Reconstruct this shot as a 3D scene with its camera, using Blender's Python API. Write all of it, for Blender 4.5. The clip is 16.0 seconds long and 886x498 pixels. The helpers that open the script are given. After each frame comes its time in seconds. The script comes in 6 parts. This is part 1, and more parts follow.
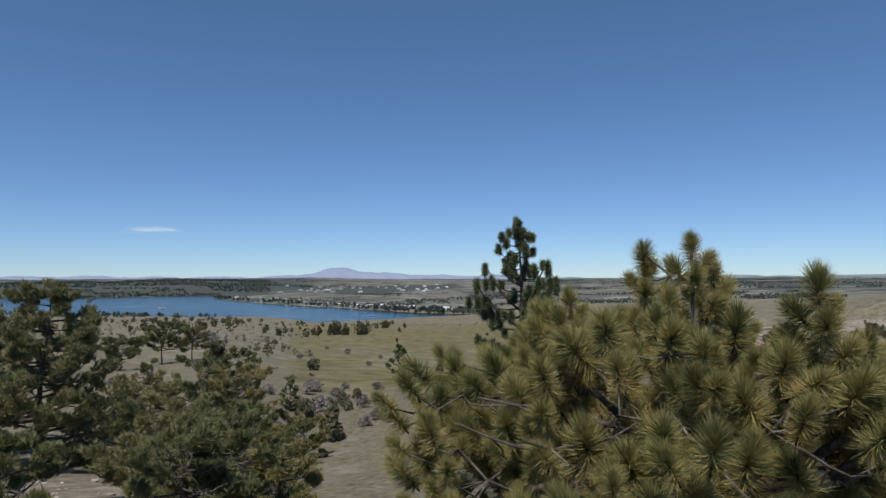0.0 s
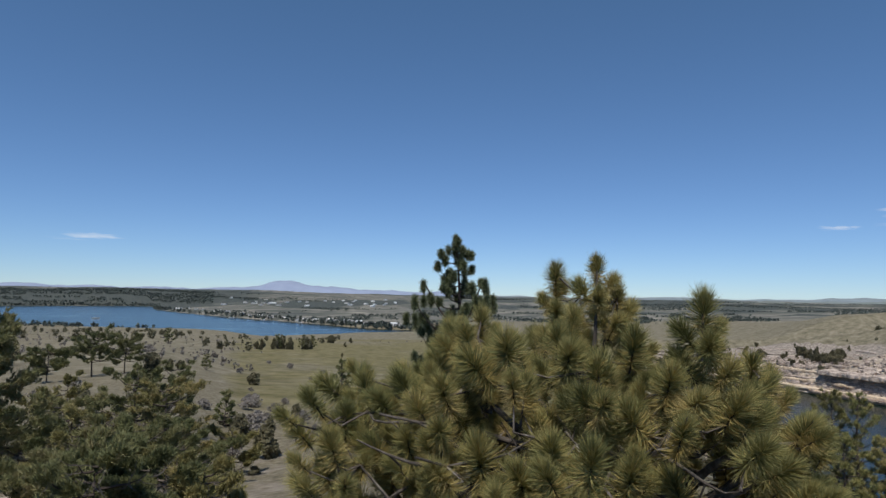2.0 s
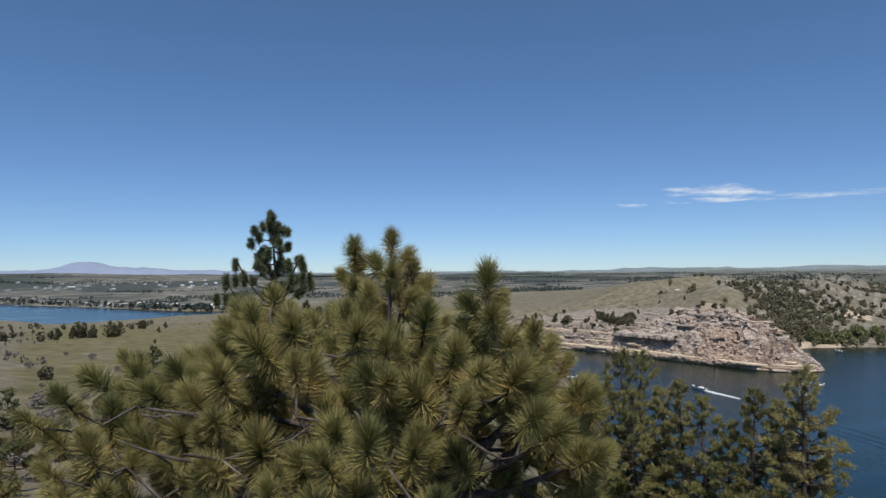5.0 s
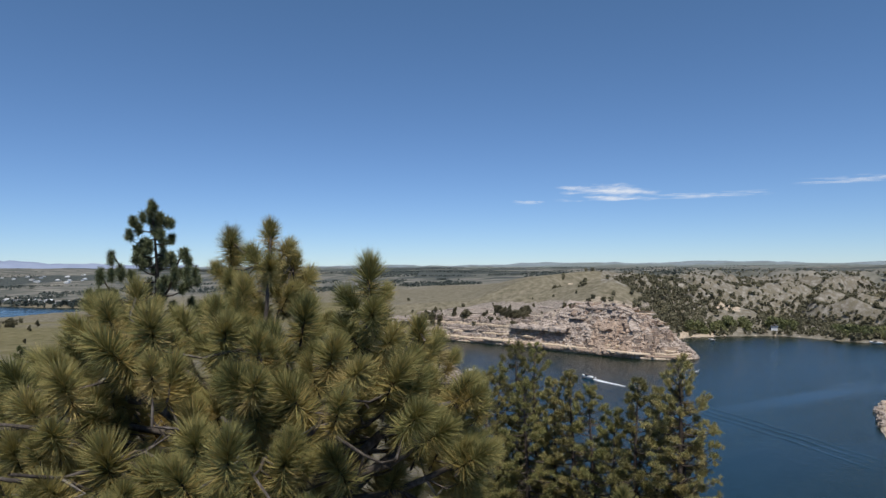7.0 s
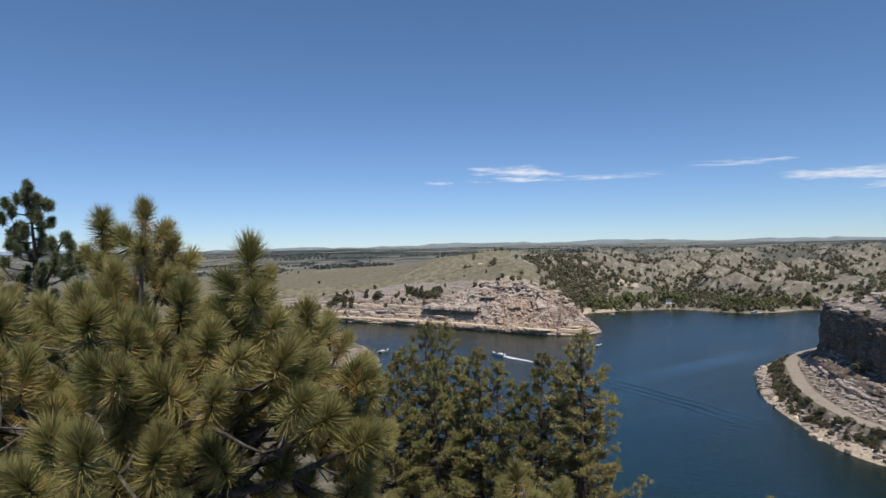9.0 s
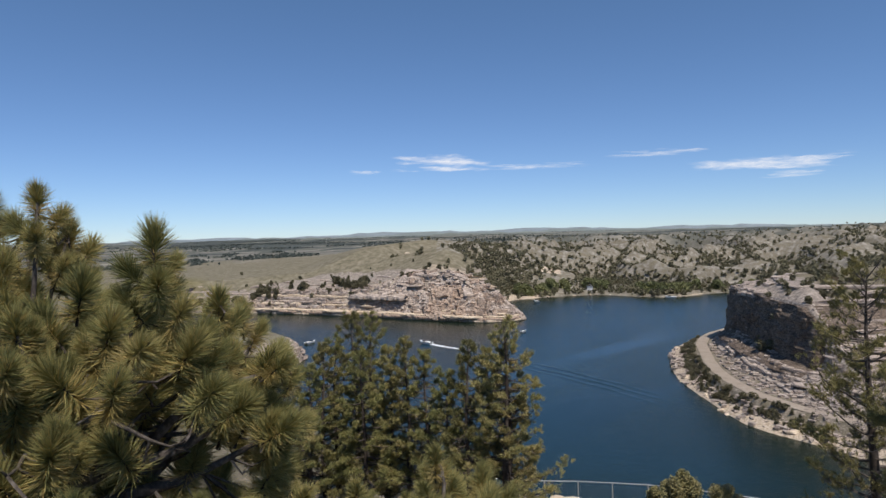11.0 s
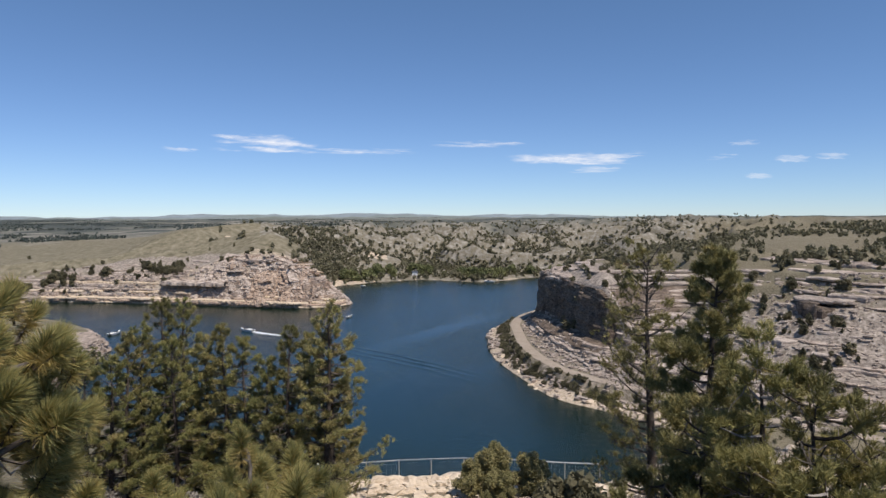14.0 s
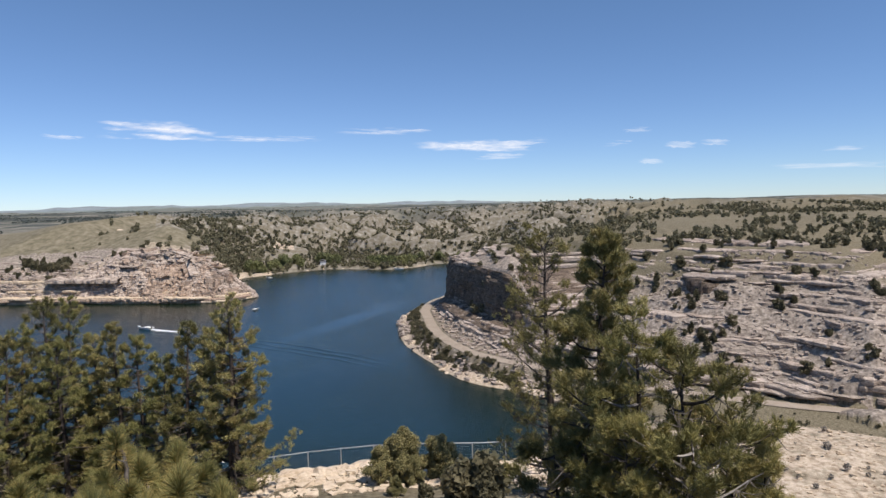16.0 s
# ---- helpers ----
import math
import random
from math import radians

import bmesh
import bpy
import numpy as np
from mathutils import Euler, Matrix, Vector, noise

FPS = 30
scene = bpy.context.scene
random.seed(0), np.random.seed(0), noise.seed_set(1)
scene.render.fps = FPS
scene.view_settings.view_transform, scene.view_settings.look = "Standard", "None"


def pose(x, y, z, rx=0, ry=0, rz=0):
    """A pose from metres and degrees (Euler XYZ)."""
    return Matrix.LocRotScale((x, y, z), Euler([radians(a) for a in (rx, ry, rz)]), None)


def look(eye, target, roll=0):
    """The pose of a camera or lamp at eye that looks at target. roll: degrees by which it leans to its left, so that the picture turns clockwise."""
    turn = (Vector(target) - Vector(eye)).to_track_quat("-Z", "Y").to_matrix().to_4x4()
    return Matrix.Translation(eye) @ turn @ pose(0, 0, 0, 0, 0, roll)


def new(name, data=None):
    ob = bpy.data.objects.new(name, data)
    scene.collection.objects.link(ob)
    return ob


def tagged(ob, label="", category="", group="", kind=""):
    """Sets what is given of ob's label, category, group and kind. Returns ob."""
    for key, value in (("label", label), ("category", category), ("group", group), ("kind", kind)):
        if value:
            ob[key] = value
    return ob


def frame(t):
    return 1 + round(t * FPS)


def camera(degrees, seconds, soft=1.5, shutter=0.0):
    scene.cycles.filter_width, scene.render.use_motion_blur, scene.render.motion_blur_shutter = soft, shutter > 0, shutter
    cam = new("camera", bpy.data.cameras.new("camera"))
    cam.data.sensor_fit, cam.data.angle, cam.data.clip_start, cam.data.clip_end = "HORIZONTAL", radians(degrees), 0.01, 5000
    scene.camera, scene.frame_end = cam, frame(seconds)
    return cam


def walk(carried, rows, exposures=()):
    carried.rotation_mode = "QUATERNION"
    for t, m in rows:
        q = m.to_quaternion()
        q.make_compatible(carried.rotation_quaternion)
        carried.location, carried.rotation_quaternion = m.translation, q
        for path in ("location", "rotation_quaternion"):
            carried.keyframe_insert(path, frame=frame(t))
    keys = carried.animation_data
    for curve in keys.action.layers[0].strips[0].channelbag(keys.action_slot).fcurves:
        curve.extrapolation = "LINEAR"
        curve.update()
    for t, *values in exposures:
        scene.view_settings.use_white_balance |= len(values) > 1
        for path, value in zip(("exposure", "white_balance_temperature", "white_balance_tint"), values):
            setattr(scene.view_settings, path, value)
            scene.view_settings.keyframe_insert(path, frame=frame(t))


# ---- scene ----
# ---- camera ----
cam = camera(69.76, 16.0, soft=1.45)
PATH = [
    (0.0, 0.114, -0.2614, 44.9983, 92.6207, 0.3659, -1.1443),
    (0.5, 0.222, -0.2266, 44.9974, 91.8437, -0.5702, -0.388),
    (1.0, 0.3309, -0.2885, 45.0101, 92.4541, -1.0353, -1.5669),
    (1.5, 0.427, -0.2793, 45.0006, 93.5041, -1.084, -3.7161),
    (2.0, 0.4726, -0.3233, 45.0019, 94.1041, -1.011, -5.7488),
    (2.5, 0.5633, -0.3015, 45.0057, 94.4621, -1.3943, -7.743),
    (3.0, 0.6537, -0.3228, 45.0063, 93.9423, -1.8118, -9.1773),
    (3.5, 0.7007, -0.2752, 45.0097, 93.8008, -0.8615, -11.6629),
    (4.0, 0.747, -0.2077, 45.0101, 93.3879, 0.0871, -14.6097),
    (4.5, 0.7986, -0.1815, 45.0028, 92.514, 0.3683, -18.3183),
    (7.0, 1.0719, 0.0092, 44.9891, 91.5228, 0.2646, -30.0303),
    (7.5, 1.1566, 0.0121, 44.9814, 90.9266, 0.4177, -34.1088),
    (8.0, 1.2012, -0.0212, 44.9732, 90.3812, 0.9033, -36.0997),
    (8.5, 1.2418, 0.0105, 44.9746, 90.019, 0.9718, -37.0192),
    (11.0, 1.3482, -0.0361, 44.9402, 88.6297, 1.4376, -44.5562),
    (11.5, 1.3474, -0.0556, 44.9297, 88.1225, 1.1873, -47.1185),
    (12.0, 1.3599, -0.084, 44.9273, 87.3751, 0.8818, -49.8271),
    (12.5, 1.3662, -0.0824, 44.9257, 87.0059, 1.1074, -51.7997),
    (13.0, 1.3965, -0.0623, 44.9123, 86.6775, 1.4606, -55.5873),
    (13.5, 1.4102, -0.0999, 44.888, 86.9435, 0.8466, -58.082),
    (14.0, 1.4054, -0.1652, 44.8821, 87.0916, 0.1861, -60.0049),
    (14.5, 1.3958, -0.2374, 44.8893, 86.7923, 0.7481, -61.7241),
    (15.0, 1.3985, -0.3151, 44.8917, 86.2357, 0.9592, -64.2407),
    (15.5, 1.4098, -0.3821, 44.8989, 85.9295, 1.4025, -66.5072),
    (16.0, 1.4024, -0.4784, 44.9003, 85.8633, 1.1509, -68.2462),
]
walk(cam, [(t, pose(x, y, z, a, b, c)) for t, x, y, z, a, b, c in PATH],
     exposures=[(0, -0.17, 6500, 10), (3.5, -0.2, 6480, 10), (7, -0.13, 6550, 11), (11, -0.04, 6680, 13), (14.5, 0.08, 6780, 14), (16, 0.15, 6830, 14.5)])

# ---- light ----
SUN_AZ, SUN_EL = radians(200), radians(60)      # azimuth clockwise from +y
world = bpy.data.worlds.new("clear_sky")
scene.world = world
world.use_nodes = True
wn = world.node_tree.nodes
sky = wn.new("ShaderNodeTexSky")
sky.sky_type, sky.sun_disc = "NISHITA", False
sky.sun_elevation, sky.sun_rotation = SUN_EL, SUN_AZ
sky.altitude, sky.air_density, sky.dust_density, sky.ozone_density = 3500, 1.12, 0.0, 0.9
wn["Background"].inputs["Strength"].default_value = 0.10
tone = wn.new("ShaderNodeMixRGB")
tone.blend_type, tone.inputs[0].default_value, tone.inputs[2].default_value = "MULTIPLY", 1.0, (0.63, 0.785, 1.07, 1)
world.node_tree.links.new(sky.outputs["Color"], tone.inputs[1])
veil = wn.new("ShaderNodeMixRGB")                 # an even airlight over the whole sky
veil.blend_type, veil.inputs[0].default_value, veil.inputs[2].default_value = "ADD", 1.0, (0.15, 0.44, 0.44, 1)
world.node_tree.links.new(tone.outputs[0], veil.inputs[1])
world.node_tree.links.new(veil.outputs[0], wn["Background"].inputs["Color"])
sun_data = bpy.data.lights.new("sun", "SUN")
sun_data.energy, sun_data.angle, sun_data.color = 4.3, radians(0.53), (1.0, 0.95, 0.87)
sun = new("sun", sun_data)
sun_way = Vector((math.sin(SUN_AZ) * math.cos(SUN_EL), math.cos(SUN_AZ) * math.cos(SUN_EL), math.sin(SUN_EL)))
sun.matrix_world = look(sun_way * 900, (0, 0, 0))

# ---- arithmetic ----
rng = np.random.default_rng(7)


def lattice(ix, iy, s):
    n = (ix.astype(np.int64) * 374761393 + iy.astype(np.int64) * 668265263 + s * 144269504) & 0xFFFFFFFF
    n = ((n ^ (n >> 13)) * 1274126177) & 0xFFFFFFFF
    return ((n ^ (n >> 16)) & 0xFFFF) / 32767.5 - 1


def vnoise(x, y, s=0):
    """Smooth value noise, -1 to 1, one cell a unit."""
    x, y = np.asarray(x, float), np.asarray(y, float)
    ix, iy = np.floor(x), np.floor(y)
    fx, fy = x - ix, y - iy
    fx, fy = fx * fx * (3 - 2 * fx), fy * fy * (3 - 2 * fy)
    a = lattice(ix, iy, s) * (1 - fx) + lattice(ix + 1, iy, s) * fx
    b = lattice(ix, iy + 1, s) * (1 - fx) + lattice(ix + 1, iy + 1, s) * fx
    return a * (1 - fy) + b * fy


def fbm(x, y, s=0, octaves=4):
    out, amp = 0, 0.5
    for k in range(octaves):
        out, amp = out + amp * vnoise(np.asarray(x) * 2**k, np.asarray(y) * 2**k, s + 17 * k), amp * 0.5
    return out


def ramp(v, a, b):
    v = np.clip((np.asarray(v, float) - a) / (b - a), 0, 1)
    return v * v * (3 - 2 * v)


def lake_distance(x, y, ring):
    """Metres to the shore of a lake: below zero on the water."""
    p = np.array(ring, float)
    q = np.roll(p, -1, 0)
    best, inside = np.full(np.shape(x), 1e9), np.zeros(np.shape(x), bool)
    for (ax, ay), (bx, by) in zip(p, q):
        dx, dy = bx - ax, by - ay
        s = np.clip(((x - ax) * dx + (y - ay) * dy) / (dx * dx + dy * dy), 0, 1)
        best = np.minimum(best, (x - ax - s * dx) ** 2 + (y - ay - s * dy) ** 2)
        cross = (ay > y) != (by > y)
        inside ^= cross & (x < ax + (y - ay) / (dy if dy else 1e-9) * dx)
    return np.where(inside, -1, 1) * np.sqrt(best)


def rounded(ring, n=4):
    """A closed ring with Catmull-Rom corners."""
    p = np.array(ring, float)
    out = []
    for k in range(len(p)):
        a, b, c, d = p[k - 1], p[k], p[(k + 1) % len(p)], p[(k + 2) % len(p)]
        for u in np.arange(n) / n:
            out.append(0.5 * (2 * b + (c - a) * u + (2 * a - 5 * b + 4 * c - d) * u * u + (3 * b - a - 3 * c + d) * u**3))
    return np.array(out)


# ---- the lie of the land: heights over the water, by bearing and distance from the viewpoint ----
CANYON = rounded([(131, 209), (111, 188), (95, 173), (80, 138), (64, 98), (66, 70), (76, 46), (95, 25), (120, 15), (136, 22), (144, 36),
                  (149, 53), (162, 67), (183, 86), (205, 99), (222, 106), (245, 111), (281, 111), (340, 118), (400, 135), (443, 172),
                  (392, 192), (384, 241), (336, 263), (315, 265), (300, 250), (280, 230), (266, 212), (256, 203), (240, 210), (232, 226),
                  (223, 257), (207, 308), (185, 355), (150, 395), (120, 400), (110, 370), (118, 300), (133, 245)], 3)
LAKE = rounded([(-900, 1000), (-533, 822), (-412, 807), (-349, 776), (-239, 752), (-152, 700), (-105, 640), (-68, 668), (-20, 706),
                (15, 716), (66, 756), (34, 800), (-31, 846), (-122, 971), (-291, 1172), (-506, 1507), (-611, 1771), (-782, 1706),
                (-895, 1592), (-1100, 1660), (-1600, 1500), (-1500, 1000)], 3)
PLATEAU = rounded([(280, 68), (258, 88), (233, 91.5), (208, 73), (184, 54), (170, 37), (159, 21), (150, 3), (147, -15), (146, -60), (400, -200), (420, 60), (330, 80)], 2)
ROAD = np.array([(262, 101), (246, 101.5), (232, 99), (220, 95), (207, 88), (194.5, 81.5), (183, 74.5), (172.5, 66.5), (163, 57), (156.5, 46), (151, 31), (144, 13), (140.5, -4), (139, -20), (139, -60)], float)
HILL = ((0, 43.4), (4, 42.6), (10, 39), (20, 34.6), (30, 31.2), (36, 30.2), (37.6, 29.8), (41, 26.6))
BEARINGS = {
    -180: ((0, 43.4), (30, 42), (100, 40), (500, 42), (4900, 60)),
    -75: ((0, 43.4), (15, 41), (60, 38), (200, 33), (600, 20), (1000, 14), (2500, 30), (4900, 45)),
    -33: ((0, 43.4), (3, 42.9), (7, 41.5), (18, 39.6), (26, 38.4), (45, 37), (60, 36.2), (85, 35.2), (130, 33), (200, 29.5), (400, 20), (700, 9), (900, 2),
          (1800, 2), (2300, 42), (3000, 40), (4900, 52)),
    -20: ((0, 43.4), (3, 42.9), (7, 41.5), (18, 39.2), (30, 37.3), (45, 36.6), (60, 36), (85, 35), (130, 32.7), (200, 29.4), (400, 18.5), (600, 10), (780, 2),
          (1850, 2), (2300, 40), (3200, 39), (4900, 50)),
    -10: ((0, 43.4), (3, 42.9), (7, 41), (20, 38), (40, 34.8), (55, 34.2), (95, 31.8), (115, 30.6), (250, 21.7), (400, 14), (600, 2.5), (1200, 3),
          (1800, 12), (2600, 28), (4900, 52)),
    2: ((0, 43.4), (3, 42.9), (7, 41), (20, 38), (35, 36.5), (60, 34), (95, 31), (250, 21), (400, 12.5), (600, 3), (800, 3), (1100, 9), (1500, 9),
        (2400, 27), (4900, 34)),
    14: ((0, 43.4), (3, 42.9), (7, 41), (20, 37), (60, 32), (95, 29), (250, 18), (400, 14), (600, 12), (1000, 9), (1500, 14), (2400, 27), (4900, 34)),
    25: HILL[:5] + ((40, 30), (100, 22), (180, 10), (230, 7), (400, 15), (450, 17), (600, 15.5), (900, 15), (1500, 21), (2600, 28), (4900, 34)),
    32: HILL[:5] + ((40, 30), (80, 22), (140, 9), (230, 5), (372, 16), (400, 18), (600, 23), (900, 19), (1500, 21), (2600, 28), (4900, 34)),
    38: HILL[:6] + ((43, 29.2), (51, 23), (80, 8), (140, 1), (356, 20), (385, 21), (420, 27), (470, 37), (560, 36), (800, 24), (1500, 23), (2600, 28), (4900, 34)),
    45: HILL[:6] + ((40, 29.5), (48, 23.5), (80, 6), (140, 1), (335, 24.5), (350, 25), (380, 29), (430, 42.3), (520, 42), (700, 28), (1500, 25), (2600, 29), (4900, 34)),
    51: HILL + ((48, 24), (80, 6), (140, 1), (330, 9), (370, 15), (420, 18), (470, 26), (600, 29), (800, 28), (1500, 27), (2600, 29), (4900, 34)),
    58: HILL + ((48, 24), (80, 6), (140, 1), (400, 1), (460, 3), (520, 14), (640, 23), (900, 29), (1500, 28), (2600, 29), (4900, 34)),
    66: HILL + ((48, 24), (80, 6), (140, 1), (220, 4), (236, 9), (260, 8), (450, 2), (500, 8), (560, 15), (700, 24), (950, 30), (1500, 29), (2600, 30), (4900, 34)),
    72: HILL + ((48, 24), (80, 6), (140, 2), (165, 8), (196, 11), (203, 25), (240, 26), (300, 22), (460, 10), (560, 17), (750, 27), (1000, 33), (1600, 33), (2600, 32), (4900, 34)),
    80: HILL + ((48, 28), (80, 8), (120, 3), (135, 9), (146, 15), (160, 21), (176, 29), (260, 30), (400, 24), (560, 25), (900, 37), (1100, 41), (1700, 38), (4900, 34)),
    90: HILL[:6] + ((44, 30), (49, 29.5), (56, 25), (75, 13), (105, 4.5), (131, 4.5), (150, 20), (172, 31), (230, 32), (500, 34), (700, 37.5), (950, 41), (1500, 36), (4900, 36)),
    105: HILL[:6] + ((44, 30.2), (49.5, 30), (57, 25), (80, 13), (110, 4.5), (131, 4.5), (150, 20), (172, 31), (230, 33), (500, 36.5), (700, 39.5), (950, 43), (1500, 39), (4900, 42)),
    180: ((0, 43.4), (30, 42), (100, 40), (500, 42), (4900, 60)),
}
KNOTS = np.linspace(0, math.log(5001), 400)
AZ = np.array(sorted(BEARINGS), float)
TABLE = np.array([np.interp(np.exp(KNOTS) - 1, *zip(*BEARINGS[a])) for a in sorted(BEARINGS)])
TABLE[:, 2:-2] = (TABLE[:, :-4] + TABLE[:, 1:-3] * 2 + TABLE[:, 2:-2] * 2 + TABLE[:, 3:-1] * 2 + TABLE[:, 4:]) / 8


def height(x, y):
    """The ground's height over the water at x, y (arrays)."""
    x, y = np.atleast_1d(np.asarray(x, float)), np.atleast_1d(np.asarray(y, float))
    r, az = np.hypot(x, y), np.degrees(np.arctan2(x, y))
    k = np.clip(np.searchsorted(AZ, az, side="right") - 1, 0, len(AZ) - 2)
    w = np.clip((az - AZ[k]) / (AZ[k + 1] - AZ[k]), 0, 1)
    w = 0.5 * w + 0.5 * w * w * (3 - 2 * w)
    q = np.clip(np.log1p(r) / KNOTS[-1] * (len(KNOTS) - 1), 0, len(KNOTS) - 1.001)
    i, u = q.astype(int), q - q.astype(int)
    z = (TABLE[k, i] * (1 - u) + TABLE[k, i + 1] * u) * (1 - w) + (TABLE[k + 1, i] * (1 - u) + TABLE[k + 1, i + 1] * u) * w
    # gullied hills beyond the canyon, rolling land farther off
    bad = ramp(r, 430, 560) * (1 - ramp(r, 1300, 2200)) * ramp(az, 42, 52)
    ridges = np.abs(vnoise(x / 75 + 3.1, y / 75, 5)) + 0.7 * np.abs(vnoise(x / 33, y / 33 + 9, 6))
    z = z + bad * (0.34 - ridges) * 26 * (0.35 + 0.65 * (1 - ramp(az, 84, 92)))
    z = z + fbm(x / 330, y / 330, 9) * 7 * ramp(r, 700, 1800) + vnoise(x / 700, y / 420, 10) * 9 * ramp(r, 1900, 3000)
    z = z + fbm(x / 45, y / 45, 11) * 1.3 * ramp(r, 30, 120) + fbm(x / 7, y / 7, 12, 3) * 0.35 * ramp(r, 5, 20)
    shelf = 12 + 0.2 * np.maximum(0, lake_distance(x, y, CANYON) - 9)
    west = ramp(az, 24, 28) * (1 - ramp(az, 34, 44.5)) * (r > 290) * (1 - ramp(r, 395, 425))
    z = np.where(west > 0, z * (1 - west) + np.minimum(z, shelf) * west, z)
    point = np.interp(az, [44.4, 45.2, 46.9, 48.2, 49.5, 50.6, 51.6], [24.5, 24.3, 20.8, 15.8, 11.2, 6.0, 1.5])
    near = ramp(az, 43.8, 44.8) * (1 - ramp(az, 53, 54)) * (r > 285) * (1 - ramp(r, 362, 395))
    z = np.where(near > 0, z * (1 - near) + np.minimum(z, np.maximum(point, 1.5)) * near, z)
    # the far bank: a road bench, then a scarp that eases into ledged slopes
    on = (r > 125) & (r < 330) & (az > 62) & (az < 120)
    p = -lake_distance(x, y, PLATEAU)
    soft = ramp(az, 74, 79)
    scarp = 9 + 14.3 * ramp(p, 0, 2.5) + 0.05 * np.maximum(p, 0) + 4 * ramp(az, 67, 76) * ramp(p, 0, 12)
    slope = np.minimum(4.8 + 0.56 * np.maximum(p, 0), 29.5 + 0.02 * p) + 0.5 * np.sin(p * 0.9 + 2 * vnoise(x / 30, y / 30, 3))
    face = scarp * (1 - soft) + slope * soft
    bench = 4 + 5 * ramp(p, -0.5 - 11 * ramp(az, 66, 70), 0) * (1 - soft)
    back = ramp(r, 260, 330) if np.ndim(r) else 0
    z = np.where(on, np.where(p > 0, face * (1 - back) + np.maximum(z, 4) * back, np.minimum(np.maximum(z, bench), bench)), z)
    way = np.full(np.shape(x), 1e9)
    for (ax, ay), (bx, by) in zip(ROAD[:-1], ROAD[1:]):
        dx, dy = bx - ax, by - ay
        s = np.clip(((x - ax) * dx + (y - ay) * dy) / (dx * dx + dy * dy), 0, 1)
        way = np.minimum(way, np.hypot(x - ax - s * dx, y - ay - s * dy))
    level = 1 - ramp(way, 2.4, 4.2)
    d = np.minimum(lake_distance(x, y, CANYON), lake_distance(x, y, LAKE))
    steep = 0.16 + 1.3 * np.maximum(ramp(az, 22, 30), 1 - ramp(r, 150, 300)) * (1 - ramp(r, 395, 430)) * (1 - 0.86 * ramp(az, 56, 60) * ramp(r, 110, 125))
    z = np.where((d > 0) & ~(on & (p > 0)), np.minimum(z, 0.15 + d * steep + 0.02 * np.maximum(d, 0) ** 1.5), z)
    z = np.where(d > 0, np.maximum(z, 0.1 + np.minimum(d * 0.05, 1.5)), np.maximum(-3, d * 0.4 - 0.1))
    z = z * (1 - level) + 4.0 * level
    return z


def ground_at(x, y):
    return float(height(x, y)[0])


def bearing(az, r):
    return r * math.sin(radians(az)), r * math.cos(radians(az))

# ---- materials ----
def wire(tree, a, b):
    tree.links.new(a, b)


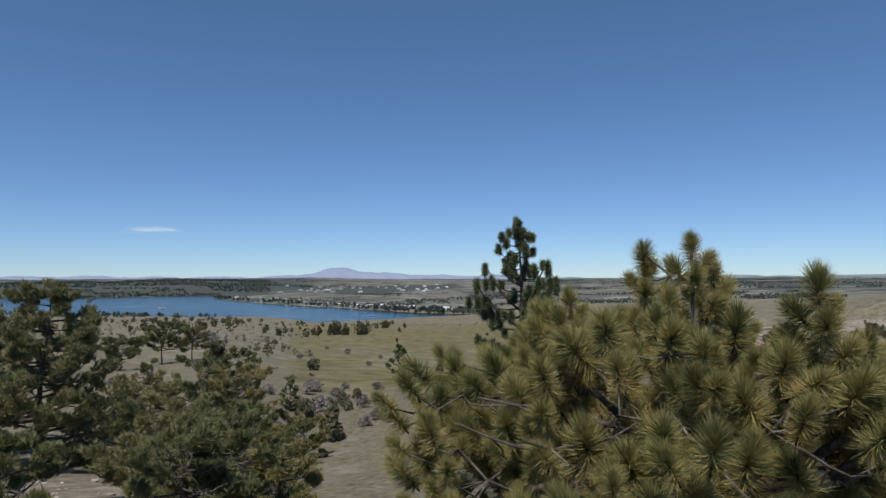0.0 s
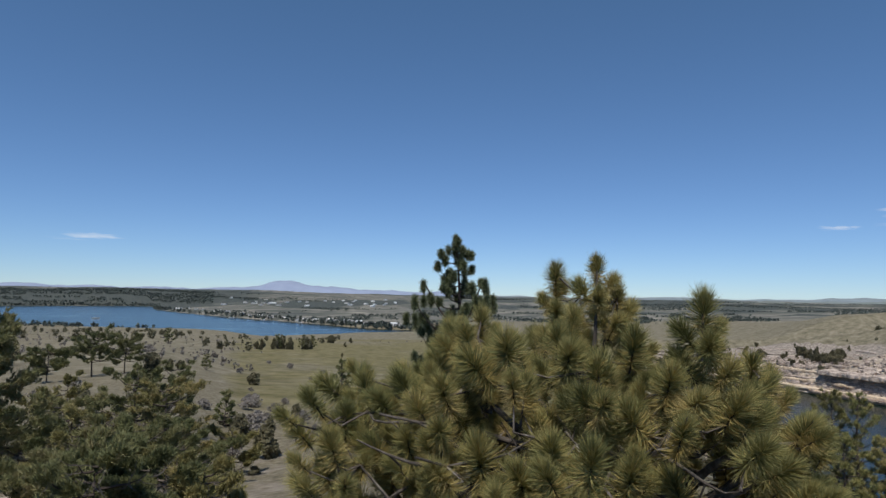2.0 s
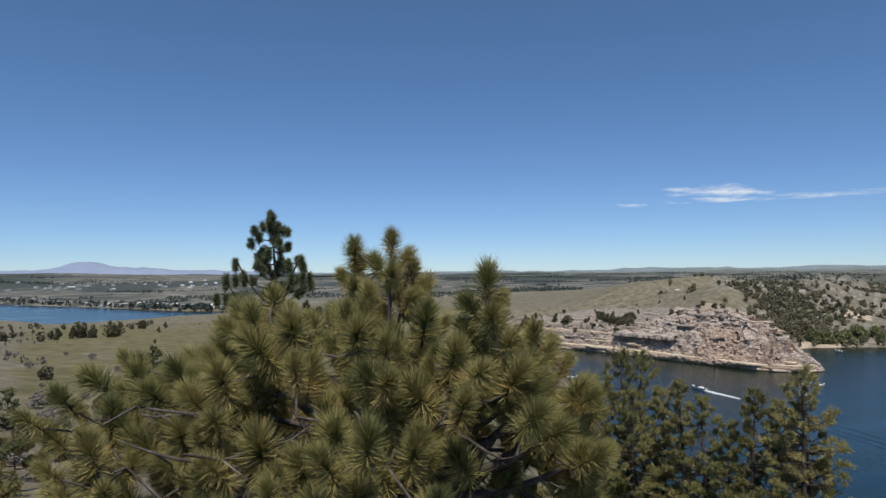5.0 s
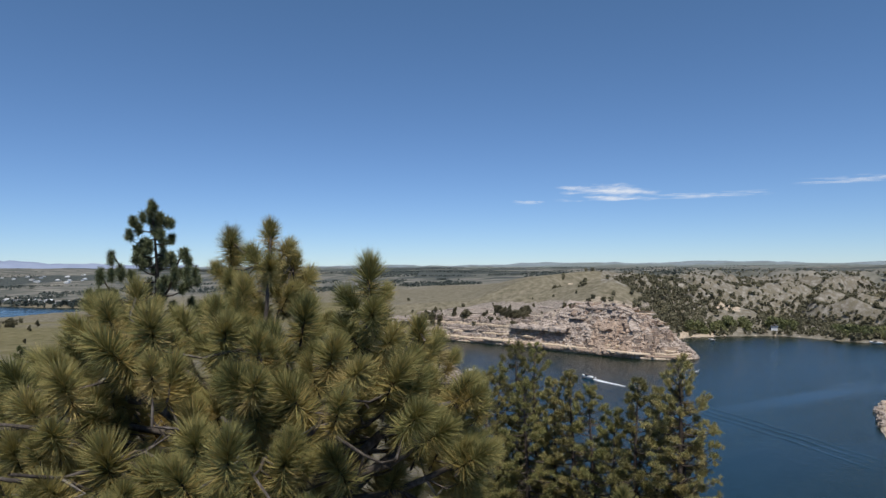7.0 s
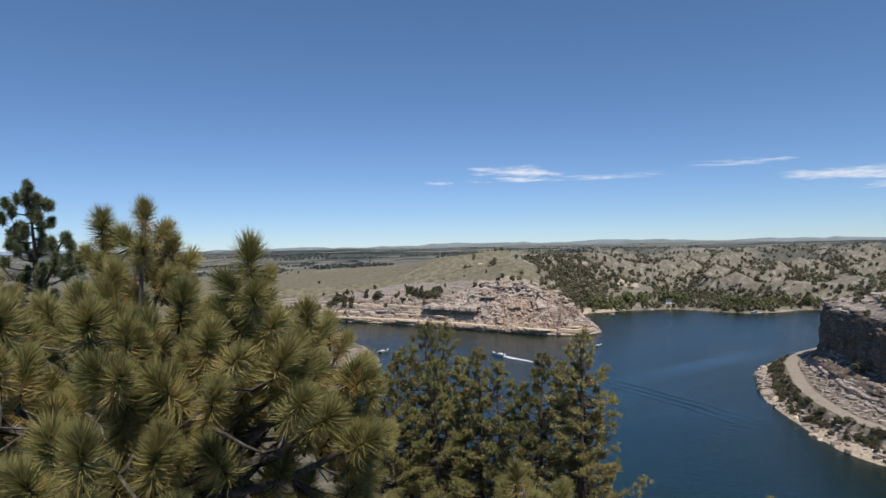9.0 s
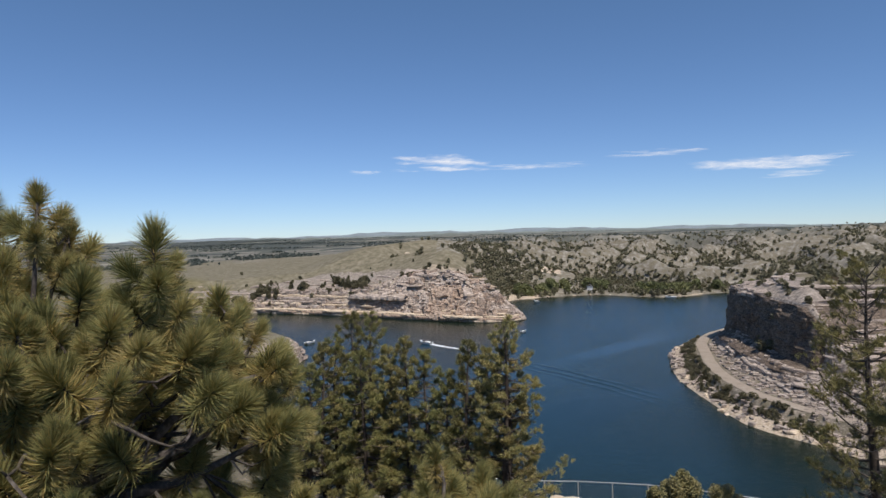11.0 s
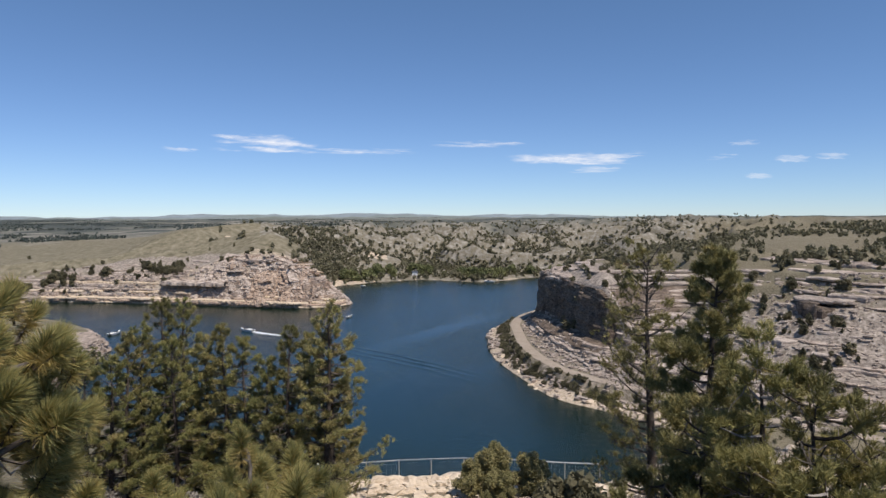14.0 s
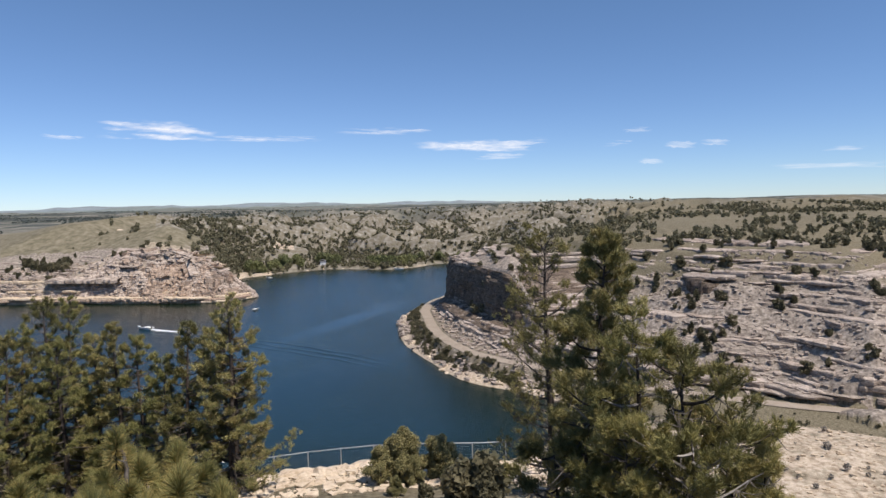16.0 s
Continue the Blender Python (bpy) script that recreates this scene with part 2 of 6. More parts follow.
def material(name, colours, scale=4.0, rough=0.85, bump=0.0, fine=8.0, stretch=(1, 1, 1), jitter=0.0, metal=0.0, through_light=0.0, island=0.0, seams=0.0):
    """Two scales of noise through the given colours, with relief. stretch: grain along axes. jitter: change from object to object."""
    m = bpy.data.materials.new(name)
    m.use_nodes = True
    t = m.node_tree
    n, b = t.nodes, t.nodes["Principled BSDF"]
    place = n.new("ShaderNodeNewGeometry")
    mapping = n.new("ShaderNodeMapping")
    mapping.inputs["Scale"].default_value = stretch
    wire(t, place.outputs["Position"], mapping.inputs["Vector"])
    big, small = n.new("ShaderNodeTexNoise"), n.new("ShaderNodeTexNoise")
    for node, s, d in ((big, scale, 4), (small, scale * fine, 5)):
        node.inputs["Scale"].default_value, node.inputs["Detail"].default_value, node.inputs["Roughness"].default_value = s, d, 0.62
        wire(t, mapping.outputs["Vector"], node.inputs["Vector"])
    mix = n.new("ShaderNodeMath")
    mix.operation = "ADD"
    half = n.new("ShaderNodeMath")
    half.operation, half.inputs[1].default_value = "MULTIPLY", 0.5
    wire(t, big.outputs["Fac"], mix.inputs[0])
    wire(t, small.outputs["Fac"], mix.inputs[1])
    wire(t, mix.outputs[0], half.inputs[0])
    source = half
    extra = []
    if jitter:
        extra.append((n.new("ShaderNodeObjectInfo").outputs["Random"], jitter))
    if island:
        extra.append((place.outputs["Random Per Island"], island))
    for socket, amount in extra:
        add = n.new("ShaderNodeMath")
        add.operation, add.inputs[1].default_value = "MULTIPLY_ADD", amount
        wire(t, socket, add.inputs[0])
        wire(t, source.outputs[0], add.inputs[2])
        sub = n.new("ShaderNodeMath")
        sub.operation, sub.inputs[1].default_value = "SUBTRACT", amount / 2
        wire(t, add.outputs[0], sub.inputs[0])
        source = sub
    r = n.new("ShaderNodeValToRGB")
    while len(r.color_ramp.elements) < len(colours):
        r.color_ramp.elements.new(0.5)
    for k, c in enumerate(colours):
        r.color_ramp.elements[k].position = 0.32 + 0.36 * k / max(1, len(colours) - 1)
        r.color_ramp.elements[k].color = (*c, 1)
    wire(t, source.outputs[0], r.inputs["Fac"])
    colour = r.outputs["Color"]
    if seams:
        # thin dark bedding cracks and joints
        bed = n.new("ShaderNodeMapping")
        bed.inputs["Scale"].default_value = (0.16, 0.16, 1.5)
        cell = n.new("ShaderNodeTexVoronoi")
        cell.feature = "DISTANCE_TO_EDGE"
        cell.inputs["Scale"].default_value = 1.3
        warp = n.new("ShaderNodeMixRGB")
        warp.blend_type, warp.inputs[0].default_value = "ADD", 0.9
        wire(t, place.outputs["Position"], bed.inputs["Vector"])
        wire(t, bed.outputs["Vector"], warp.inputs[1])
        wire(t, big.outputs["Color"], warp.inputs[2])
        wire(t, warp.outputs[0], cell.inputs["Vector"])
        lim = n.new("ShaderNodeMapRange")
        lim.inputs["From Min"].default_value, lim.inputs["From Max"].default_value = 0.0, 0.09
        lim.inputs["To Min"].default_value, lim.inputs["To Max"].default_value = 1.0 - seams, 1.0
        wire(t, cell.outputs["Distance"], lim.inputs["Value"])
        dark = n.new("ShaderNodeMixRGB")
        dark.blend_type, dark.inputs[0].default_value = "MULTIPLY", 1.0
        wire(t, colour, dark.inputs[1])
        wire(t, lim.outputs[0], dark.inputs[2])
        colour = dark.outputs[0]
    wire(t, colour, b.inputs["Base Color"])
    b.inputs["Roughness"].default_value, b.inputs["Metallic"].default_value = rough, metal
    b.inputs["Specular IOR Level"].default_value = 0.25
    if bump:
        rel = n.new("ShaderNodeBump")
        rel.inputs["Strength"].default_value, rel.inputs["Distance"].default_value = 0.8, bump
        wire(t, mix.outputs[0], rel.inputs["Height"])
        wire(t, rel.outputs["Normal"], b.inputs["Normal"])
    if through_light:
        glow = n.new("ShaderNodeBsdfTranslucent")
        wire(t, r.outputs["Color"], glow.inputs["Color"])
        blend = n.new("ShaderNodeMixShader")
        blend.inputs[0].default_value = through_light
        wire(t, b.outputs[0], blend.inputs[1])
        wire(t, glow.outputs[0], blend.inputs[2])
        wire(t, blend.outputs[0], n["Material Output"].inputs["Surface"])
    return m


def ground_material():
    """Dry grass, bare soil, pale rock and far scrub, mixed by the land's own cover (attributes of the sheet) and by noise."""
    m = bpy.data.materials.new("land")
    m.use_nodes = True
    t = m.node_tree
    n, b = t.nodes, t.nodes["Principled BSDF"]
    place = n.new("ShaderNodeNewGeometry")

    def grain(scale, detail=6, rough=0.65):
        node = n.new("ShaderNodeTexNoise")
        node.inputs["Scale"].default_value, node.inputs["Detail"].default_value, node.inputs["Roughness"].default_value = scale, detail, rough
        wire(t, place.outputs["Position"], node.inputs["Vector"])
        return node.outputs["Fac"]

    def shades(fac, *colours, lo=0.35, hi=0.65):
        r = n.new("ShaderNodeValToRGB")
        while len(r.color_ramp.elements) < len(colours):
            r.color_ramp.elements.new(0.5)
        for k, c in enumerate(colours):
            r.color_ramp.elements[k].position = lo + (hi - lo) * k / (len(colours) - 1)
            r.color_ramp.elements[k].color = (*c, 1)
        wire(t, fac, r.inputs["Fac"])
        return r.outputs["Color"]

    def blend(name, noise_fac, a, c, soft=0.22):
        """Colour c over a where the cover attribute, broken up by noise, is high."""
        at = n.new("ShaderNodeAttribute")
        at.attribute_name = name
        add = n.new("ShaderNodeMath")
        add.operation = "ADD"
        wire(t, at.outputs["Fac"], add.inputs[0])
        wire(t, noise_fac, add.inputs[1])
        lim = n.new("ShaderNodeMapRange")
        lim.inputs["From Min"].default_value, lim.inputs["From Max"].default_value = 1.0 - soft / 2, 1.0 + soft / 2
        wire(t, add.outputs[0], lim.inputs["Value"])
        mx = n.new("ShaderNodeMixRGB")
        wire(t, lim.outputs[0], mx.inputs[0])
        wire(t, a, mx.inputs[1])
        wire(t, c, mx.inputs[2])
        return mx.outputs[0]

    big, mid, small = grain(0.018), grain(0.25), grain(2.6)
    soil = shades(small, (0.11, 0.093, 0.062), (0.178, 0.155, 0.106), (0.26, 0.228, 0.162))
    grass = shades(mid, (0.122, 0.109, 0.072), (0.192, 0.171, 0.118), (0.258, 0.229, 0.166))
    rock = shades(small, (0.29, 0.22, 0.155), (0.5, 0.41, 0.31), (0.65, 0.555, 0.44))
    meadow = shades(mid, (0.104, 0.094, 0.042), (0.168, 0.148, 0.074), (0.23, 0.198, 0.11))
    rubble = shades(grain(1.1), (0.13, 0.11, 0.092), (0.285, 0.243, 0.206), (0.45, 0.395, 0.34))
    pale = shades(mid, (0.155, 0.142, 0.118), (0.228, 0.21, 0.178), (0.33, 0.307, 0.265))
    # scrub and plain lean blue-grey: some distance haze is in these colours
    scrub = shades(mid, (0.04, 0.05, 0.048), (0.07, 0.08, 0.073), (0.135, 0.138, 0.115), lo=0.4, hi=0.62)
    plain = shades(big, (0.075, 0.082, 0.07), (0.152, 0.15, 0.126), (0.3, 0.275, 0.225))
    out = blend("grass", mid, soil, grass)
    out = blend("meadow", big, out, meadow, 0.3)
    out = blend("pale", mid, out, pale, 0.3)
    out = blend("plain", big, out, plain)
    out = blend("rubble", mid, out, rubble, 0.3)
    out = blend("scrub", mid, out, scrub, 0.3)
    out = blend("rock", grain(0.6), out, rock)
    wire(t, out, b.inputs["Base Color"])
    b.inputs["Roughness"].default_value, b.inputs["Specular IOR Level"].default_value = 0.95, 0.1
    rel = n.new("ShaderNodeBump")
    rel.inputs["Strength"].default_value, rel.inputs["Distance"].default_value = 0.7, 0.25
    wire(t, small, rel.inputs["Height"])
    wire(t, rel.outputs["Normal"], b.inputs["Normal"])
    return m


def water_material():
    m = bpy.data.materials.new("lake_water")
    m.use_nodes = True
    t = m.node_tree
    n, b = t.nodes, t.nodes["Principled BSDF"]
    place = n.new("ShaderNodeNewGeometry")
    b.inputs["Roughness"].default_value, b.inputs["IOR"].default_value = 0.2, 1.33
    broad = n.new("ShaderNodeTexNoise")
    broad.inputs["Scale"].default_value, broad.inputs["Detail"].default_value = 0.012, 3
    wire(t, place.outputs["Position"], broad.inputs["Vector"])
    r = n.new("ShaderNodeValToRGB")
    r.color_ramp.elements[0].position, r.color_ramp.elements[0].color = 0.35, (0.0055, 0.023, 0.030, 1)
    r.color_ramp.elements[1].position, r.color_ramp.elements[1].color = 0.7, (0.0085, 0.031, 0.042, 1)
    wire(t, broad.outputs["Fac"], r.inputs["Fac"])
    # darker green towards the shore: shallows, plus the dark bank's reflection put in the colour
    near_bank, bank_tint = n.new("ShaderNodeAttribute"), n.new("ShaderNodeMixRGB")
    near_bank.attribute_name = "shallow_and_reflection"
    bank_tint.inputs[2].default_value = (0.008, 0.016, 0.0075, 1)
    wire(t, near_bank.outputs["Fac"], bank_tint.inputs[0])
    wire(t, r.outputs["Color"], bank_tint.inputs[1])
    wire(t, bank_tint.outputs[0], b.inputs["Base Color"])
    waves = []
    for s, stretch in ((0.55, (1, 1, 1)), (2.2, (1, 0.5, 1))):
        mp = n.new("ShaderNodeMapping")
        mp.inputs["Scale"].default_value = stretch
        mp.inputs["Rotation"].default_value = (0, 0, 0.5)
        w = n.new("ShaderNodeTexNoise")
        w.inputs["Scale"].default_value, w.inputs["Detail"].default_value = s, 4
        wire(t, place.outputs["Position"], mp.inputs["Vector"])
        wire(t, mp.outputs["Vector"], w.inputs["Vector"])
        waves.append(w)
    add = n.new("ShaderNodeMath")
    add.operation = "ADD"
    wire(t, waves[0].outputs["Fac"], add.inputs[0])
    wire(t, waves[1].outputs["Fac"], add.inputs[1])
    rel = n.new("ShaderNodeBump")
    rel.inputs["Strength"].default_value, rel.inputs["Distance"].default_value = 0.32, 0.25
    wire(t, add.outputs[0], rel.inputs["Height"])
    wire(t, rel.outputs["Normal"], b.inputs["Normal"])
    # calm slicks between the ruffled stretches
    lie, slick = n.new("ShaderNodeMapping"), n.new("ShaderNodeTexNoise")
    lie.inputs["Scale"].default_value, lie.inputs["Rotation"].default_value = (0.006, 0.03, 0.01), (0, 0, 0.75)
    slick.inputs["Scale"].default_value, slick.inputs["Detail"].default_value = 1.0, 3
    wire(t, place.outputs["Position"], lie.inputs["Vector"])
    wire(t, lie.outputs["Vector"], slick.inputs["Vector"])
    for socket, ruffled, calm in ((rel.inputs["Strength"], 0.34, 0.1), (b.inputs["Roughness"], 0.2, 0.13)):
        lim = n.new("ShaderNodeMapRange")
        lim.inputs["From Min"].default_value, lim.inputs["From Max"].default_value = 0.56, 0.68
        lim.inputs["To Min"].default_value, lim.inputs["To Max"].default_value = ruffled, calm
        wire(t, slick.outputs["Fac"], lim.inputs["Value"])
        wire(t, lim.outputs[0], socket)
    return m


LAND = ground_material()
WATER = water_material()
ROCK = material("sandstone", [(0.149, 0.113, 0.094), (0.333, 0.271, 0.226), (0.494, 0.412, 0.347), (0.644, 0.542, 0.457)], 0.28, 0.92, 0.25, 9, (1, 1, 3.5), jitter=0.10, seams=0.6)
WARM_ROCK = material("buff_sandstone", [(0.25, 0.17, 0.12), (0.42, 0.315, 0.24), (0.56, 0.45, 0.36)], 0.3, 0.92, 0.25, 9, (1, 1, 2.5), jitter=0.1, seams=0.6)
GREY_ROCK = material("grey_limestone", [(0.171, 0.139, 0.116), (0.325, 0.271, 0.229), (0.456, 0.385, 0.33), (0.581, 0.495, 0.428)], 0.3, 0.92, 0.25, 9, (1, 1, 3.5), jitter=0.12, seams=0.35)
# dark varnish, deepened: part of the wall's shade is in this colour
DARK_WALL = material("shade_dark_varnished_rock", [(0.06, 0.043, 0.032), (0.11, 0.083, 0.062), (0.17, 0.13, 0.1), (0.3, 0.24, 0.19)], 0.22, 0.92, 0.3, 8, (1, 1, 0.6), jitter=0.1, seams=0.6)
PALE_ROCK = material("pale_ledge_rock", [(0.36, 0.27, 0.18), (0.60, 0.485, 0.36), (0.74, 0.64, 0.51)], 0.5, 0.92, 0.08, 8, jitter=0.1)
DIRT = material("dirt_road", [(0.25, 0.205, 0.16), (0.33, 0.275, 0.22), (0.39, 0.335, 0.275)], 0.25, 0.95, 0.05, 10)
BARK = material("pine_bark", [(0.022, 0.017, 0.014), (0.06, 0.047, 0.038), (0.12, 0.1, 0.085)], 7, 0.9, 0.01, 6, (1, 1, 0.35))
LIMB_BARK = material("grey_limb_bark", [(0.03, 0.025, 0.021), (0.088, 0.073, 0.061), (0.22, 0.195, 0.172)], 6, 0.9, 0.01, 6, (1, 1, 0.5))
GREY_TWIG = material("grey_brown_twigs", [(0.075, 0.064, 0.055), (0.15, 0.13, 0.115), (0.26, 0.235, 0.21)], 5, 0.9, 0, 6)
# far trees: blue-grey air haze is mixed into the leaf colour
HAZY_WOOD = material("haze_tinted_dark_woods", [(0.040, 0.052, 0.046), (0.070, 0.086, 0.076), (0.112, 0.128, 0.112)], 0.01, 0.9, 0, 9, jitter=0.0, island=0.2)
DEAD_WOOD = material("weathered_grey_wood", [(0.16, 0.14, 0.125), (0.30, 0.275, 0.25), (0.42, 0.39, 0.36)], 9, 0.85, 0.005, 5, (1, 1, 0.4))
NEEDLES = material("ponderosa_needles", [(0.115, 0.127, 0.048), (0.2, 0.198, 0.075), (0.315, 0.288, 0.108), (0.41, 0.352, 0.145)], 1.9, 0.6, 0, 5, jitter=0.14, through_light=0.2, island=0.16)
DARK_NEEDLES = material("dark_pine_needles", [(0.072, 0.085, 0.038), (0.138, 0.150, 0.063), (0.222, 0.218, 0.096), (0.31, 0.255, 0.14)], 1.1, 0.6, 0, 5, jitter=0.14, through_light=0.2, island=0.12)
JUNIPER = material("juniper_foliage", [(0.08, 0.076, 0.046), (0.132, 0.122, 0.072), (0.205, 0.18, 0.108)], 1.2, 0.7, 0, 5, jitter=0.2, through_light=0.2, island=0.14)
GREEN_LEAF = material("cottonwood_leaves", [(0.125, 0.142, 0.066), (0.205, 0.22, 0.097), (0.305, 0.3, 0.142)], 0.3, 0.6, 0, 5, jitter=0.2, through_light=0.3, island=0.12)
FAR_JUNIPER = material("far_juniper_foliage", [(0.1, 0.096, 0.06), (0.165, 0.155, 0.095), (0.25, 0.222, 0.14)], 1.2, 0.8, 0, 5, through_light=0.2, island=0.16)
SAGE = material("grey_brush_twigs", [(0.11, 0.097, 0.084), (0.2, 0.18, 0.158), (0.295, 0.27, 0.242)], 2, 0.9, 0, 5, jitter=0.2, island=0.15)
WHITE = material("white_paint", [(0.70, 0.70, 0.69), (0.80, 0.80, 0.79)], 0.8, 0.4, 0, 6)
STEEL = material("galvanised_steel", [(0.38, 0.39, 0.40), (0.50, 0.51, 0.52)], 6, 0.45, 0, 6, metal=0.7)
# the blue is aerial haze painted as the mountain's base colour
FAR_BLUE = material("haze_blue_mountain", [(0.24, 0.285, 0.39), (0.29, 0.34, 0.45)], 0.003, 1.0, 0, 4)
SNOW_GREY = material("far_ridge", [(0.20, 0.25, 0.30), (0.28, 0.33, 0.38)], 0.004, 1.0, 0, 6)

NEEDLES_OLIVE = material("olive_pine_needles", [(0.118, 0.13, 0.052), (0.222, 0.225, 0.085), (0.345, 0.315, 0.124), (0.45, 0.362, 0.178)], 1.4, 0.55, 0, 5, jitter=0.14, through_light=0.22, island=0.14)
JUNIPER_PALE = material("pale_juniper_foliage", [(0.16, 0.155, 0.07), (0.26, 0.24, 0.11), (0.37, 0.32, 0.16)], 1.2, 0.7, 0, 5, jitter=0.12, through_light=0.2, island=0.16)
OLD_NEEDLES = material("brownish_pine_needles", [(0.092, 0.091, 0.038), (0.19, 0.178, 0.069), (0.305, 0.268, 0.108), (0.4, 0.312, 0.148)], 1.3, 0.6, 0, 5, jitter=0.14, through_light=0.18, island=0.16)
TERRACE_NEEDLES = material("sunlit_olive_needles", [(0.15, 0.145, 0.056), (0.27, 0.252, 0.094), (0.4, 0.35, 0.14), (0.5, 0.4, 0.19)], 1.4, 0.6, 0, 5, jitter=0.14, through_light=0.28, island=0.16)
GLASS = material("dark_windscreen", [(0.02, 0.03, 0.04), (0.04, 0.05, 0.06)], 1, 0.08, 0, 4)
DARK_PLASTIC = material("black_plastic", [(0.02, 0.02, 0.022), (0.035, 0.035, 0.038)], 3, 0.4, 0, 5)
GREY_ROOF = material("grey_roofing", [(0.22, 0.21, 0.2), (0.34, 0.32, 0.3)], 1, 0.8, 0, 6)
FOAM = material("white_foam", [(0.55, 0.6, 0.62), (0.85, 0.86, 0.86)], 0.9, 0.7, 0, 5)


def cloud_material():
    """Thin vapour: white, its density carried by the sheet itself and broken up by noise."""
    m = bpy.data.materials.new("cloud_vapour")
    m.use_nodes = True
    t = m.node_tree
    n = t.nodes
    n.remove(n["Principled BSDF"])
    place = n.new("ShaderNodeNewGeometry")
    grain = n.new("ShaderNodeTexNoise")
    grain.inputs["Scale"].default_value, grain.inputs["Detail"].default_value = 0.03, 4
    wire(t, place.outputs["Position"], grain.inputs["Vector"])
    thin = n.new("ShaderNodeAttribute")
    thin.attribute_name = "vapour"
    dens = n.new("ShaderNodeMath")
    dens.operation, dens.use_clamp = "MULTIPLY", True
    gain = n.new("ShaderNodeMath")
    gain.operation, gain.inputs[1].default_value = "MULTIPLY", 1.7
    wire(t, grain.outputs["Fac"], gain.inputs[0])
    wire(t, gain.outputs[0], dens.inputs[0])
    wire(t, thin.outputs["Fac"], dens.inputs[1])
    # emission stands in for sunlight on the vapour
    glow, clear, blend = n.new("ShaderNodeEmission"), n.new("ShaderNodeBsdfTransparent"), n.new("ShaderNodeMixShader")
    glow.inputs["Color"].default_value, glow.inputs["Strength"].default_value = (0.93, 0.96, 1.0, 1), 1.0
    wire(t, dens.outputs[0], blend.inputs[0])
    wire(t, clear.outputs[0], blend.inputs[1])
    wire(t, glow.outputs[0], blend.inputs[2])
    wire(t, blend.outputs[0], n["Material Output"].inputs["Surface"])
    return m


# distance haze put into the base colour: each farther ridge is bluer and paler
HAZE_RIDGE = [material("far_ridge", [c_, tuple(q * 1.25 for q in c_), tuple(q * 1.6 for q in c_)], 0.012, 0.95, 0, 6, (1, 1, 5)) for c_ in ((0.125, 0.138, 0.118), (0.145, 0.168, 0.16), (0.17, 0.2, 0.215))]
TALL_NEEDLES = material("deep_green_needles", [(0.072, 0.091, 0.047), (0.137, 0.159, 0.078), (0.234, 0.247, 0.137)], 1.6, 0.5, 0, 5, through_light=0.15, island=0.25)
CLOUD = cloud_material()


# ---- mesh helpers ----
def mesh_of(name, verts, faces, mat, smooth=False):
    me = bpy.data.meshes.new(name)
    verts = np.asarray(verts, np.float32)
    faces = np.asarray(faces, np.int32)
    k = faces.shape[1]
    me.vertices.add(len(verts))
    me.vertices.foreach_set("co", verts.ravel())
    me.loops.add(faces.size)
    me.loops.foreach_set("vertex_index", faces.ravel())
    me.polygons.add(len(faces))
    me.polygons.foreach_set("loop_start", np.arange(0, faces.size, k, dtype=np.int32))
    me.polygons.foreach_set("use_smooth", np.full(len(faces), smooth))
    me.update(calc_edges=True)
    me.validate()
    me.materials.append(mat)
    return me


def under(ob, parent):
    ob.parent = parent
    return ob


def grid_faces(rows, cols, wrap=False):
    i, j = np.meshgrid(np.arange(rows - 1), np.arange(cols if wrap else cols - 1), indexing="ij")
    a, b = (i * cols + j).ravel(), (i * cols + (j + 1) % cols).ravel()
    return np.stack([a, b, b + cols, a + cols], 1)


def tube(points, radii, sides=6):
    """Verts and quads of a tapered tube along points."""
    p = np.asarray(points, float)
    d = np.gradient(p, axis=0)
    d /= np.linalg.norm(d, axis=1, keepdims=True) + 1e-9
    ref = np.where(np.abs(d[:, 2:3]) > 0.9, (1.0, 0, 0), (0, 0, 1.0))
    u = np.cross(d, ref)
    u /= np.linalg.norm(u, axis=1, keepdims=True) + 1e-9
    v = np.cross(d, u)
    a = np.arange(sides) / sides * 2 * math.pi
    ring = np.cos(a)[None, :, None] * u[:, None] + np.sin(a)[None, :, None] * v[:, None]
    verts = p[:, None] + ring * np.asarray(radii)[:, None, None]
    return verts.reshape(-1, 3), grid_faces(len(p), sides, True)


def joined(pieces):
    vs, fs, n = [], [], 0
    for v, f in pieces:
        vs.append(v)
        fs.append(f + n)
        n += len(v)
    return np.concatenate(vs), np.concatenate(fs)


def blades(centres, ways, count, length, width, spread, r):
    """Needles: count thin triangles round each centre, leaning along its way."""
    n = len(centres)
    c, w = np.repeat(centres, count, 0), np.repeat(ways, count, 0)
    q = r.normal(size=(n * count, 3))
    q /= np.linalg.norm(q, axis=1, keepdims=True)
    d = w + q * spread
    d /= np.linalg.norm(d, axis=1, keepdims=True)
    side = np.cross(d, r.normal(size=d.shape))
    side /= np.linalg.norm(side, axis=1, keepdims=True) + 1e-9
    long = length * r.uniform(0.7, 1.1, (n * count, 1))
    base = c + w * r.uniform(-0.35, 0.35, (n * count, 1)) * length
    v = np.stack([base - side * width, base + side * width, base + d * long], 1)
    return v.reshape(-1, 3), np.arange(n * count * 3).reshape(-1, 3)


